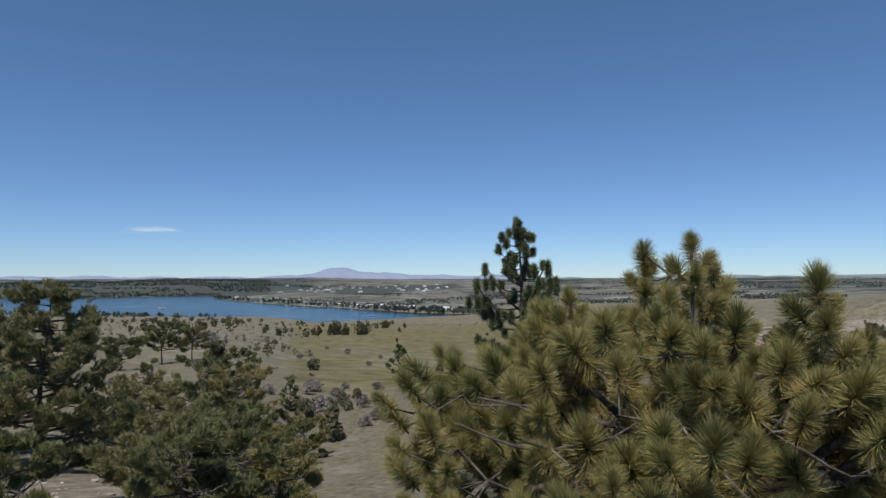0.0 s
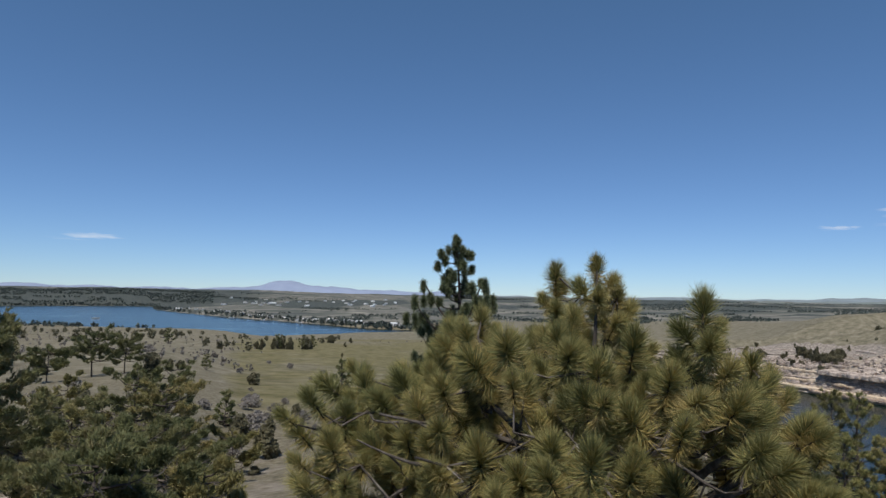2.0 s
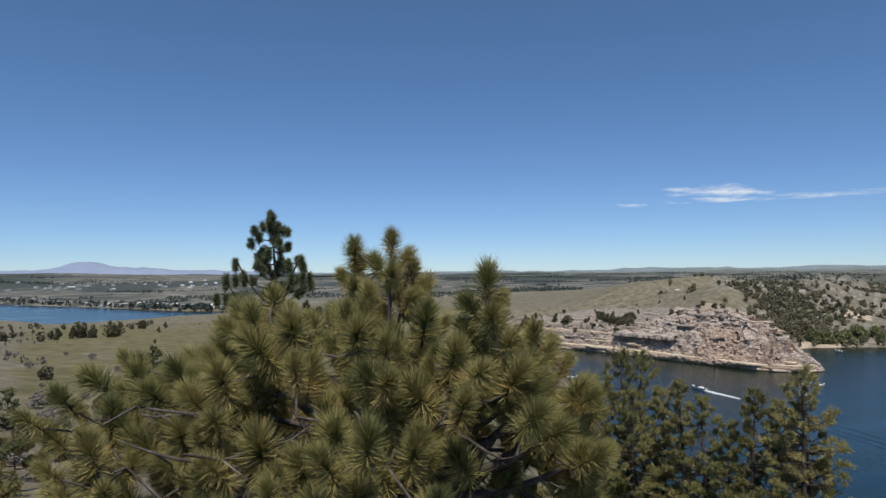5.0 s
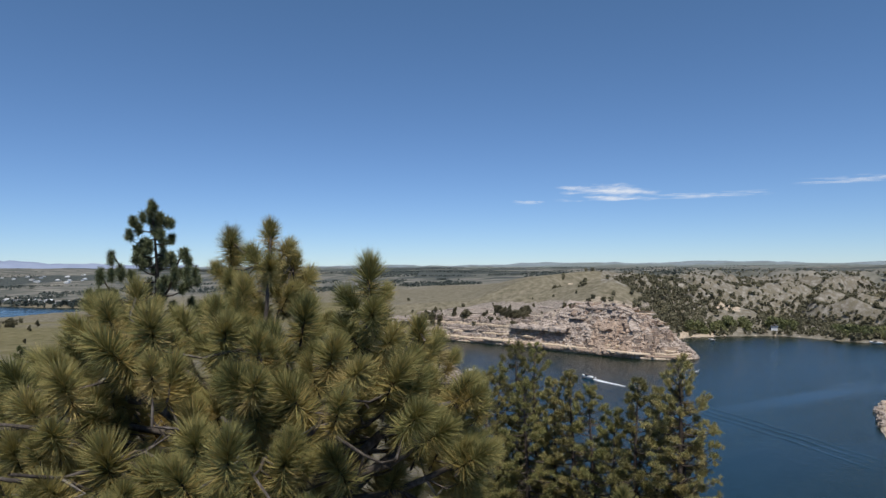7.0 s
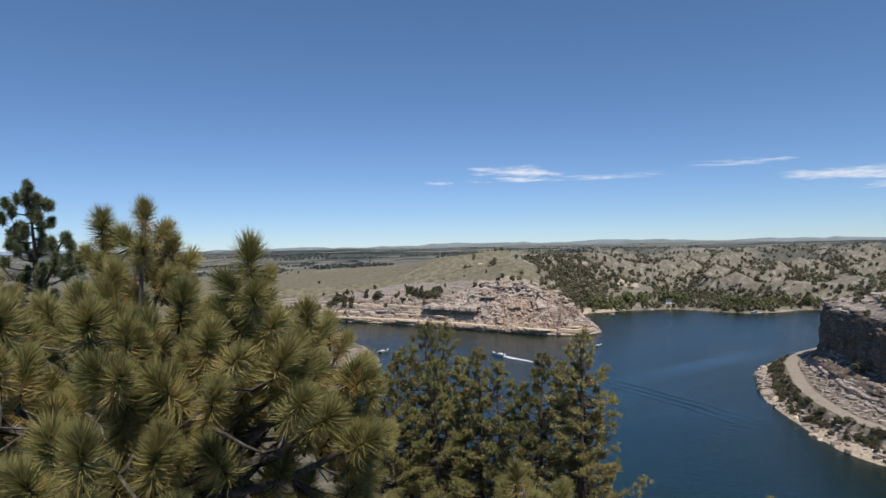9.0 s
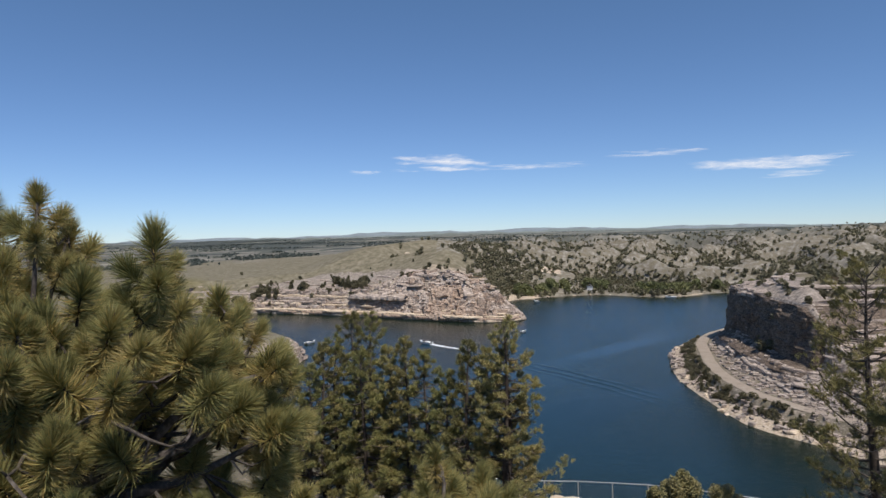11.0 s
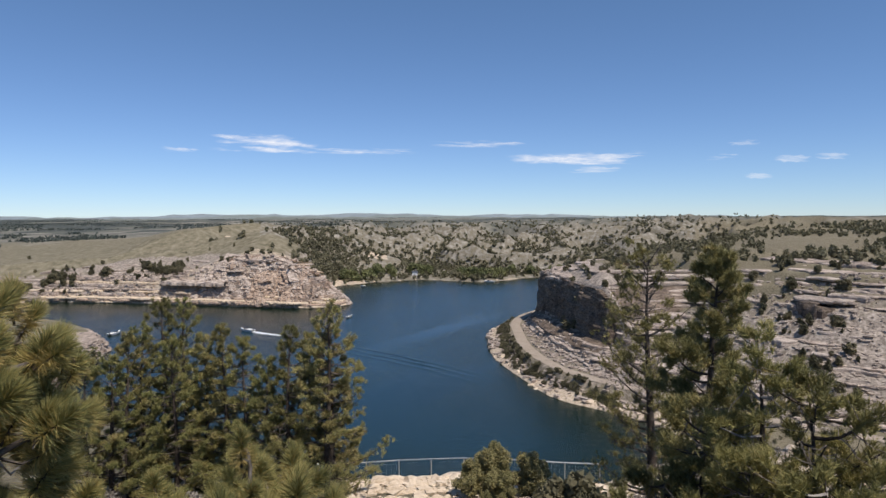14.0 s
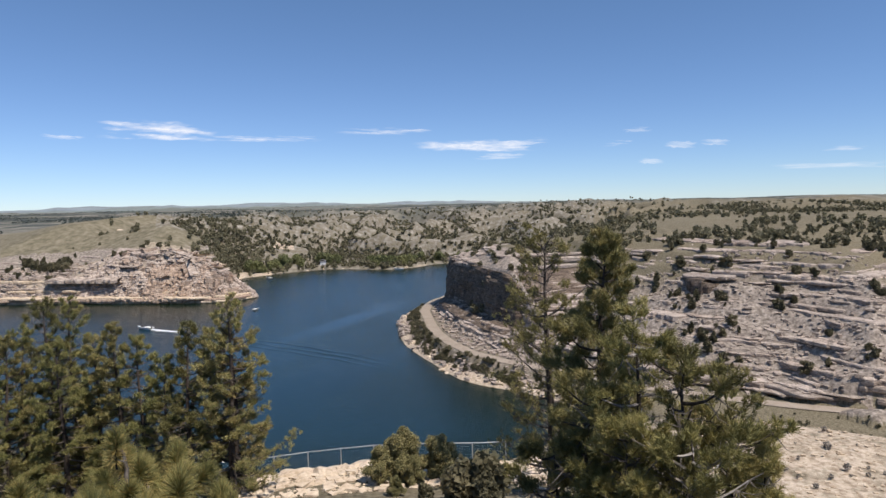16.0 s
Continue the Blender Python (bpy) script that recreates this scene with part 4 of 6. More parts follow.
def pine(name, label, x, y, top, spread, seed, mat, base=None, tufts=260, bare=0.15, count=16, length=0.2, width=0.012, power=0.9, lean=(0, 0), clump=1.0, low=0.12, group="", apart=True, whorl=7.5, sweep=0.3, ends=False, wild=0.85, wood=None, spires=(), twiggy=0, ragged=0.0):
    """A pine of medium distance: trunk, limbs in loose whorls, and a crown of needle tufts set along the limbs."""
    r = np.random.default_rng(seed)
    z0 = ground_at(x, y) if base is None else base
    h = top - z0
    tree = thing(name, label, "tree", (x, y, z0 - 0.05), group)
    n = 12
    t = np.linspace(0, 1, n)
    axis = np.stack([lean[0] * t + 0.03 * h * np.sin(t * 5 + seed) * t, lean[1] * t + 0.03 * h * np.cos(t * 4 + seed) * t, t * h], 1)
    v, f = tube(axis, np.maximum(0.02 * h * (1 - t) ** 0.8, 0.012), 7)
    under(new("trunk", mesh_of("trunk", v, f, BARK, True)), tree)
    limbs, cs, ws, fine = [], [], [], []
    m = max(14, int(h * whorl))
    for k in range(m):
        at = low + (0.97 - low) * (k + r.uniform(0, 0.9)) / m
        a = k * 2.4 + r.uniform(-0.5, 0.5)
        start = np.array([np.interp(at, t, axis[:, i]) for i in range(3)])
        out = spread * ((1 - at) / (1 - low)) ** power * r.uniform(0.55 - 0.35 * ragged, 1.12 + 0.2 * ragged) + 0.06
        end = start + np.array([math.cos(a) * out, math.sin(a) * out, out * (sweep + r.uniform(-0.25, 0.25) * (1 + ragged)) + 0.03 * h * (at > 0.8) * (not ends)])
        line = limb_line(start, end, out * 0.22, r)
        limbs.append(tube(line, np.linspace(0.02 + 0.014 * out, 0.006, len(line)), 4))
        for q in range(int(twiggy * (0.5 + out / spread) * (1.3 - at))):
            root = line[int(r.integers(1, len(line) - 1))]
            fine.append(tube(limb_line(root, root + r.normal(size=3) * (0.22, 0.22, 0.16), 0.08, r, 4), (0.011, 0.009, 0.006, 0.003), 3))
        if r.uniform() < bare * (1.6 - at):
            continue
        q = max(3, int(tufts / m * (0.35 + out / max(spread, 0.1)) * 1.0))
        if ends:
            s = np.repeat(np.concatenate([[1.0], r.uniform(0.4, 0.9, max(1, int(out * 1.8)))]), 3)
        else:
            lumps = r.uniform(0.3, 1.0, max(2, int(out * 3.2))) ** 0.75
            lumps[0] = 1.0
            s = np.clip(lumps[r.integers(0, len(lumps), q)] + r.normal(size=q) * 0.035, 0, 1.05)
        c = np.stack([np.interp(s, np.linspace(0, 1, len(line)), line[:, i]) for i in range(3)], 1)
        if ends:
            c += np.tile([(0, 0, 0.0), (0, 0, 0.07), (0, 0, 0.15)], (len(c) // 3, 1)) + np.repeat(r.normal(size=(len(c) // 3, 3)) * 0.06, 3, 0)
        else:
            c += r.normal(size=c.shape) * np.array([0.13, 0.13, 0.09]) * clump * (0.55 + 0.25 * out) + np.array([0, 0, 0.05])
        w = (end - start) / (np.linalg.norm(end - start) + 1e-9) * 0.6 + np.array([0, 0, 0.7]) + r.normal(size=c.shape) * 0.35
        cs.append(c)
        ws.append(w / np.linalg.norm(w, axis=1, keepdims=True))
    cs.append(axis[-1] + np.array([(0, 0, 0.05), (0, 0, -0.1), (0, 0, -0.25)]))
    ws.append(np.tile((0, 0, 1.0), (3, 1)))
    for sx, sy, sz in spires:
        tip = np.array([sx - x, sy - y, sz - z0])
        at = max(0.1, (tip[2] - 1.6) / h)
        start = np.array([np.interp(at, t, axis[:, i]) for i in range(3)])
        line = limb_line(start, tip, 0.5, r, 8)
        limbs.append(tube(line, np.linspace(0.05, 0.02, 8), 5))
        cs.append(tip - np.array([(0, 0, 0.1), (0, 0, 0.2), (0, 0, 0.32)]))
        cs.append(np.concatenate([tip + np.array([math.cos(a), math.sin(a), 0]) * 0.32 - np.array([(0, 0, 0.62), (0, 0, 0.72), (0, 0, 0.82)]) for a in (0.5, 2.6, 4.7)]))
        ws.append(np.tile((0, 0, 1.0), (12, 1)))
    if apart:
        for v, f in limbs:
            under(new("limb", mesh_of("limb", v, f, wood or BARK)), tree)
    else:
        under(new("branchwork", mesh_of("branchwork", *joined(limbs), BARK)), tree)
    if fine:
        tagged(under(new("dead_twig", mesh_of("dead_twig", *joined(fine), GREY_TWIG)), tree), kind="stuff")
    v, f = blades(np.concatenate(cs), np.concatenate(ws), count, length, width, wild, r)
    under(new("crown", mesh_of("crown", v, f, mat)), tree)
    return tree


def bush(name, label, h, w, seed, mat, n=420, leaf=0.2, category="tree", lobes=7, stem=BARK, puff=1.0):
    """A juniper or broad bush: short stems and an uneven crown of small leaf clumps in several lobes."""
    r = np.random.default_rng(seed)
    ob = thing(name, label, category)
    cs = []
    stems = []
    for k in range(lobes):
        a = k * 2.4 + r.uniform(-0.4, 0.4)
        d = w * 0.5 * r.uniform(0.1, 0.62)
        c = np.array([math.cos(a) * d, math.sin(a) * d, h * r.uniform(0.12, 0.72)])
        if k == 0:
            c = np.array([0.05 * w, 0, h * 0.74])
        rad = np.array([w * r.uniform(0.13, 0.27), w * r.uniform(0.13, 0.27), h * r.uniform(0.14, 0.27)]) * puff
        q = r.normal(size=(n // lobes, 3))
        q /= np.linalg.norm(q, axis=1, keepdims=True)
        cs.append(c + q * rad * r.uniform(0.3, 1.0, (len(q), 1)) ** 0.6 * (1 + 0.25 * vnoise(q[:, 0:1] * 3 + k, q[:, 1:2] * 3 + q[:, 2:3] * 2, seed)))
        stems.append(tube(limb_line((0, 0, -0.2), c, -0.1 * h, r, 5), np.linspace(0.035 * h, 0.012 * h, 5), 4))
    v, f = joined(stems)
    under(new("stem", mesh_of("stem", v, f, stem)), ob)
    c = np.concatenate(cs)
    v, f = leaves(c, leaf * r.uniform(0.6, 1.3, len(c)), r)
    under(new("crown", mesh_of("crown", v, f, mat)), ob)
    return ob


# the big ponderosa beside the viewpoint
def tuft_shape(seed, lift=0.0, size=1.0):
    """A blunt brush of long needles on an upturned shoot: verts, triangles, and which needles are the older, lower ones."""
    r = np.random.default_rng(seed)
    parts = []
    for n_, lo, hi, e0, e1, long in ((500, 0.0, 0.12, 0.36 + lift, 1.2, 0.2 * size), (230, -0.15, 0.0, -0.3 + lift, 0.3, 0.185 * size)):
        c = np.stack([np.zeros(n_), np.zeros(n_), r.uniform(lo, hi, n_)], 1)
        a = r.uniform(0, 2 * math.pi, n_)
        e = e0 + (e1 - e0) * (c[:, 2] - lo) / (hi - lo) + r.uniform(-0.38, 0.38, n_)
        d = np.stack([np.cos(a) * np.cos(e), np.sin(a) * np.cos(e), np.sin(e)], 1)
        side = np.cross(d, r.normal(size=d.shape))
        side /= np.linalg.norm(side, axis=1, keepdims=True)
        far = long * r.uniform(0.8, 1.1, (n_, 1))
        parts.append(np.stack([c + d * 0.01 - side * 0.0045, c + d * 0.01 + side * 0.0045, c + d * far], 1))
    V = np.concatenate(parts)
    n_ = len(V)
    tv, tf = tube(np.array([(0, 0, -0.2), (0, 0, 0.02), (0, 0, 0.19), (0, 0, 0.21)]), [0.012, 0.011, 0.008, 0.001], 5)
    tri = np.concatenate([tf[:, [0, 1, 2]], tf[:, [0, 2, 3]]]) + n_ * 3
    old = np.arange(n_) >= 500
    return np.concatenate([V.reshape(-1, 3), tv]), np.concatenate([np.arange(n_ * 3).reshape(-1, 3), tri]), old, len(tri)


def tuft_slots(shape, yellow, seed):
    r = np.random.default_rng(seed)
    old, wood = shape[2], shape[3]
    return np.concatenate([np.where(r.uniform(size=len(old)) < np.where(old, yellow, yellow * 0.22), 1, 0), np.full(wood, 2)]).astype(np.int32)


def tuft_mesh(name, v, f, slots):
    me = mesh_of(name, v, f, NEEDLES)
    me.materials.append(STRAW)
    me.materials.append(BARK)
    me.polygons.foreach_set("material_index", slots)
    return me


STRAW = material("straw_yellow_needles", [(0.24, 0.19, 0.065), (0.42, 0.325, 0.115), (0.56, 0.44, 0.2)], 3, 0.55, 0, 5, jitter=0.2, through_light=0.3)
YELLOW = (0.15, 0.5, 0.8, 1.0, 0.35, 0.7)
LIFT = ((0.0, 1.0), (0.3, 1.08), (-0.12, 0.95), (0.1, 0.85), (0.42, 1.15), (-0.25, 1.05))
SHAPES = [tuft_shape(100 + k, *LIFT[k]) for k in range(6)]
SLOTS = [tuft_slots(SHAPES[k], YELLOW[k], 150 + k) for k in range(6)]
TUFTS = [tuft_mesh("needle_tuft", SHAPES[k][0], SHAPES[k][1], SLOTS[k]) for k in range(6)]


def near_pine(name, label, trunk, top_z, radius, leaders, n_tufts, seed, dome, limbs_n=16, off=(0, 0), boughs=(), hollow=False):
    r = np.random.default_rng(seed)
    x, y = trunk
    z0 = ground_at(x, y)
    tree = thing(name, label, "tree", (x, y, z0 - 0.05))
    h = top_z - z0
    t = np.linspace(0, 1, 8)
    axis = np.stack([0.12 * np.sin(t * 4), 0.1 * np.sin(t * 3 + 1), t * h], 1)
    v, f = tube(axis, np.r_[np.linspace(0.14, 0.045, 7), 0.002], 9)
    under(new("trunk", mesh_of("trunk", v, f, BARK, True)), tree)
    lines = [axis]
    for k in range(limbs_n):
        a = k * 2.4 + r.uniform(-0.3, 0.3)
        at = r.uniform(0.3, 0.95)
        start = np.array([np.interp(at, t, axis[:, i]) for i in range(3)])
        out = radius * r.uniform(0.6, 0.95)
        ex, ey = math.cos(a) * out + off[0], math.sin(a) * out + off[1]
        end = np.array([ex, ey, dome(out) - z0 - r.uniform(0.3, 0.9)])
        lines.append(limb_line(start, end, 0.35, r, 9))
    for lx, ly, lz, *_ in leaders:
        end = np.array([lx - x, ly - y, lz - z0 - 0.22])
        start = np.array([np.interp(0.84, t, axis[:, i]) for i in range(3)])
        lines.append(limb_line(start, end, 0.25, r, 8))
    for line in lines[1:1 + limbs_n]:      # side branches
        for q in range(3):
            k = int(r.integers(3, 8))
            a = r.uniform(0, 6.28)
            e = line[k] + np.array([math.cos(a), math.sin(a), 0.35]) * r.uniform(0.45, 0.9)
            e[2] = min(e[2], dome(math.hypot(e[0] - off[0], e[1] - off[1])) - z0 - 0.4)
            lines.append(limb_line(line[k], e, 0.1, r, 6))
    lines += [limb_line(np.subtract(p_, (x, y, z0)), np.subtract(q_, (x, y, z0)), 0.12, r, 10) for p_, q_ in boughs]
    pool = np.concatenate(lines[1:])
    for k, line in enumerate(lines[1:]):
        thick_ = 0.07 if len(line) == 10 else 0.036 if len(line) > 6 else 0.018
        girth = np.linspace(thick_, thick_ * 0.28, len(line))
        girth[0] = 0.004
        v, f = tube(line, girth, 6)
        under(new("limb", mesh_of("limb", v, f, LIMB_BARK, True)), tree)
    spots = []
    for lx, ly, lz, count, deep, wide in leaders:
        e = np.array([lx - x, ly - y, lz - z0])
        spots.append((e - (0, 0, 0.29), np.array([0, 0, 1.0]), 0.85))
        for k in range(count):
            a = k * 2.2 + r.uniform(0, 0.8)
            q = np.array([math.cos(a), math.sin(a), 0])
            dz = 0.38 + deep * (k + 0.5) / count
            spots.append((e - (0, 0, dz) + q * wide * r.uniform(0.5, 1.25) * (0.45 + 0.75 * k / count), q * 0.7 + (0, 0, 1.0), r.uniform(0.62, 0.85)))
    # sprays of tufts round the ends of branchlets, with gaps between the sprays
    tries, hubs = 0, []
    while len(spots) < n_tufts and tries < 20000:
        tries += 1
        a, d = r.uniform(0, 2 * math.pi), radius * math.sqrt(r.uniform(0, 1)) * 1.06
        low_ = r.uniform(0, 1) ** 1.2 * 2.0
        c = np.array([math.cos(a) * d + off[0], math.sin(a) * d + off[1], dome(d) - z0 - 0.42 - low_ + min(0.25, 0.9 * float(vnoise(math.cos(a) * d * 1.3 + 5, math.sin(a) * d * 1.3, seed)))])
        if (low_ > 0.8 and r.uniform() < 0.55) or float(vnoise(c[0] * 1.15 + 3, c[1] * 1.15 + c[2] * 0.7, seed + 4)) > 0.2:
            continue
        if (hubs and min(np.linalg.norm(c - h_) for h_ in hubs) < 0.42) or np.linalg.norm(pool - c, axis=1).min() > 0.75:
            continue
        hubs.append(c)
        out_ = np.array([math.cos(a), math.sin(a), 0]) * (0.15 + 0.5 * d / radius)
        for q in range(int(r.integers(2, 5))):
            b_ = q * 2.2 + r.uniform(0, 0.9)
            f_ = np.array([math.cos(b_), math.sin(b_), 0]) * (0.0 if q == 0 else 1.0)
            spots.append((c + f_ * r.uniform(0.2, 0.32) + out_ * 0.1 + (0, 0, 0.14 if q == 0 else r.uniform(-0.14, 0.06)), f_ * r.uniform(0.3, 1.1) + out_ * r.uniform(0.4, 1.1) + (0, 0, 1.0), r.uniform(0.55, 1.12)))
    if hollow:       # open, shaded lanes in the crown where the bare boughs show
        def lane(c):
            wx, wy, wz = c + (x, y, z0)
            a_ = wz - (43.1 + 0.6 * (wx - 2.35) + 0.3 * (4.8 - wy))
            b_ = wz - (43.95 + 0.19 * (5.3 - wy))
            return (1.9 < wx < 3.65 and wy < 5.0 and -0.42 < a_ < 0.16) or (1.05 < wx < 1.65 and wy < 5.3 and -0.26 < b_ < 0.16)
        spots = [q for q in spots if not lane(q[0])]
    for p_, q_ in boughs:       # each bough ends in a spray
        end, out_ = np.subtract(q_, (x, y, z0)), np.subtract(q_, p_) * (1, 1, 0.3)
        for q in range(3):
            f_ = np.array([math.cos(q * 2.1 + seed), math.sin(q * 2.1 + seed), 0.0])
            spots.append((end + f_ * 0.12 * (q > 0) + (0, 0, 0.04), out_ * 0.6 + f_ * 0.4 + (0, 0, 0.8), r.uniform(0.7, 0.95)))
    twigs = []
    for c, w, s_ in spots:
        w = w / np.linalg.norm(w)
        gap_ = np.linalg.norm((pool - c) * (1, 1, 1.4), axis=1) + 0.8 * np.maximum(0, pool[:, 2] - c[2])
        root = pool[np.argmin(gap_)]
        mid = root * 0.45 + (c - w * 0.12) * 0.55 - np.array([0, 0, 0.12 * np.linalg.norm(c - root)]) + r.normal(size=3) * 0.04
        twigs.append(tube(np.array([root, root * 0.6 + mid * 0.4, mid, c - w * 0.1 * s_]), [0.011, 0.010, 0.009, 0.007], 4))
    short = [np.ptp(w_[0], axis=0).max() < 0.4 for w_ in twigs]
    grey = [w_ for k, w_ in enumerate(twigs) if k % 9 == 0 and short[k]]
    live = [w_ for k, w_ in enumerate(twigs) if k % 9 or not short[k]]
    tagged(under(new("twig", mesh_of("twig", *joined(live), LIMB_BARK)), tree), kind="stuff")
    # bare dead twigs inside the crown
    for k in range(n_tufts // 14):
        root = pool[int(r.integers(len(pool)))]
        end = root + r.normal(size=3) * np.array([0.15, 0.15, 0.1])
        line = limb_line(root, end, 0.05, r, 5)
        grey.append(tube(line, np.linspace(0.009, 0.003, 5), 4))
    tagged(under(new("dead_twig", mesh_of("dead_twig", *joined(grey), DEAD_WOOD)), tree), kind="stuff")
    order = sorted(range(len(spots)), key=lambda i: -spots[i][0][2] + 0.25 * spots[i][0][1])
    rest, rest_slots = [], []
    for i, k in enumerate(order):
        c, w, s_ = spots[k]
        kind = int(r.integers(0, 6))
        q = Vector(w).to_track_quat("Z", "Y")
        m = Matrix.Translation(c) @ q.to_matrix().to_4x4() @ Matrix.Rotation(r.uniform(0, 6.28), 4, "Z") @ Matrix.Scale(s_, 4)
        if i < 300:
            under(new("needle_tuft", TUFTS[kind]), tree).matrix_basis = m
        else:
            mm = np.array(m)
            rest.append((SHAPES[kind][0] @ mm[:3, :3].T + mm[:3, 3], SHAPES[kind][1]))
            rest_slots.append(SLOTS[kind])
    if rest:
        v, f = joined(rest)
        tagged(under(new("lower_needle_tuft", tuft_mesh("lower_needle_tuft", v, f, np.concatenate(rest_slots))), tree), kind="stuff")
    return tree


near_pine("ponderosa_pine", "bushy ponderosa pine with long yellow-green needle tufts", (2.35, 5.3), 44.1, 1.95,
          [(2.4, 6.5, 45.52, 5, 0.6, 0.2), (2.57, 5.66, 45.57, 9, 0.7, 0.34), (2.8, 5.72, 45.3, 9, 0.7, 0.34), (2.32, 5.6, 45.05, 7, 0.6, 0.3), (2.95, 4.34, 45.2, 13, 0.85, 0.27), (1.55, 6.3, 45.02, 9, 0.7, 0.3), (1.25, 6.45, 44.9, 9, 0.7, 0.3),
           (3.55, 4.7, 44.72, 5, 0.5, 0.25), (0.35, 6.3, 44.4, 4, 0.4, 0.22), (0.2, 5.7, 44.15, 3, 0.4, 0.22), (2.2, 4.6, 44.7, 4, 0.5, 0.25),
           (3.85, 4.9, 44.6, 5, 0.7, 0.3), (4.1, 4.75, 44.2, 4, 0.6, 0.27), (4.0, 4.85, 43.75, 3, 0.4, 0.25), (3.3, 4.5, 44.4, 4, 0.5, 0.27)], 680, 3, lambda d: 44.72 - 0.12 * d * d, 24,
          off=(-0.3, 0.3), hollow=True, boughs=[((2.35, 5.3, 43.15), (3.75, 4.4, 43.95)), ((2.4, 5.25, 43.2), (3.3, 4.2, 43.75)), ((2.3, 5.3, 43.5), (1.35, 5.4, 44.2)), ((1.5, 5.35, 44.0), (1.25, 6.2, 44.6)),
                                   ((2.4, 5.2, 43.0), (3.7, 4.3, 43.5)), ((2.45, 5.25, 42.9), (3.95, 4.95, 43.7)), ((2.4, 5.2, 43.1), (3.2, 5.4, 43.9)), ((2.3, 5.2, 43.7), (2.0, 4.2, 44.2)), ((2.2, 5.3, 43.4), (0.5, 5.6, 44.0))])
near_pine("young_ponderosa", "young ponderosa pine with light green needle tufts", (5.3, 4.0), 42.6, 1.4, [(5.25, 4.1, 43.2, 4, 0.5, 0.22), (4.6, 3.6, 42.95, 2, 0.4, 0.22), (5.9, 4.5, 42.55, 3, 0.4, 0.2), (4.85, 4.75, 42.55, 3, 0.3, 0.2)], 120, 5,
          lambda d: 42.52 - 0.12 * d * d, 12)
near_pine("young_ponderosa", "low young ponderosa pine with light green needle tufts", (5.0, 4.85), 42.25, 1.15, [(4.95, 4.9, 42.75, 3, 0.4, 0.2), (4.75, 5.5, 42.45, 3, 0.4, 0.2)], 90, 8,
          lambda d: 42.2 - 0.14 * d * d, 9)
pine("tall_pine", "tall pine with dense rounded needle clusters at the top", 3.1, 21.8, 46.95, 2.7, 61, TALL_NEEDLES, bare=0.0, count=165, length=0.2, width=0.013, power=0.72, clump=0.3, whorl=7.5, sweep=0.08, ends=True, wild=2.0, low=0.2,
     spires=[(3.86, 19.9, 45.55), (2.0, 21.6, 45.5), (1.7, 21.3, 44.9)])

# pines on the slope below, towards the canyon
LOWER = "dark green ponderosa pine below the viewpoint"
for k, (x, y, top, w) in enumerate([(24.4, 31.3, 40.30, 2.9), (25.0, 30.3, 40.24, 2.9), (22.9, 31.2, 38.93, 2.7), (21.7, 30.8, 38.79, 2.5), (20.5, 30.4, 37.92, 2.3), (24.8, 28.5, 38.44, 2.4),
                                    (24.9, 27.1, 39.16, 2.6), (25.0, 25.6, 38.51, 2.6), (24.5, 23.4, 37.58, 2.2), (24.5, 22.0, 39.43, 2.7), (25.9, 22.0, 38.87, 2.4), (25.0, 20.0, 40.77, 3.1),
                                    (25.6, 20.3, 39.3, 1.9), (23.0, 28.7, 38.48, 2.6), (19.8, 31.3, 37.59, 2.4)]):
    pine("lower_pine", LOWER, x, y, top, w, 70 + k, NEEDLES_OLIVE if k % 3 else OLD_NEEDLES, twiggy=9, tufts=3500, bare=0.06, count=16, length=0.18, width=0.012, power=0.74, group="pines on the canyon slope", low=0.05, clump=0.8, wild=1.0)
pine("sparse_pine", "thin half-bare pine with grey dead twigs", 29.35, 5.6, 43.3, 2.6, 91, OLD_NEEDLES, tufts=4200, bare=0.2, count=15, length=0.18, width=0.011, power=0.4, wood=LIMB_BARK, whorl=7, clump=1.1, twiggy=34, ragged=1.0, sweep=0.45)
pine("slender_pine", "slender dark pine with ragged limbs", 19.15, 1.85, 44.0, 1.85, 92, OLD_NEEDLES, tufts=7600, bare=0.05, ragged=0.6, count=18, length=0.19, width=0.010, power=0.62, whorl=10, clump=0.9, twiggy=6)
for k, (x, y, top, w) in enumerate([(12.4, 0.5, 43.0, 1.2), (12.4, -0.3, 42.5, 1.3), (12.4, -1.1, 41.5, 1.2), (12.3, -1.55, 40.8, 1.1), (12.3, 1.25, 41.9, 1.0), (11.6, 0.6, 41.3, 1.2), (11.5, -0.4, 41.3, 1.3), (12.7, 1.9, 40.6, 1.0)]):
    pine("bushy_pine", "bushy olive-green pine with grey twigs inside", x, y, top, w, 95 + k, OLD_NEEDLES if k % 3 == 1 else TERRACE_NEEDLES, ragged=0.7, tufts=1700, bare=0.16, count=20, length=0.15, width=0.007, power=0.4, group="pines beside the terrace", whorl=8, wood=None if k % 3 else DEAD_WOOD, clump=0.85, twiggy=14)

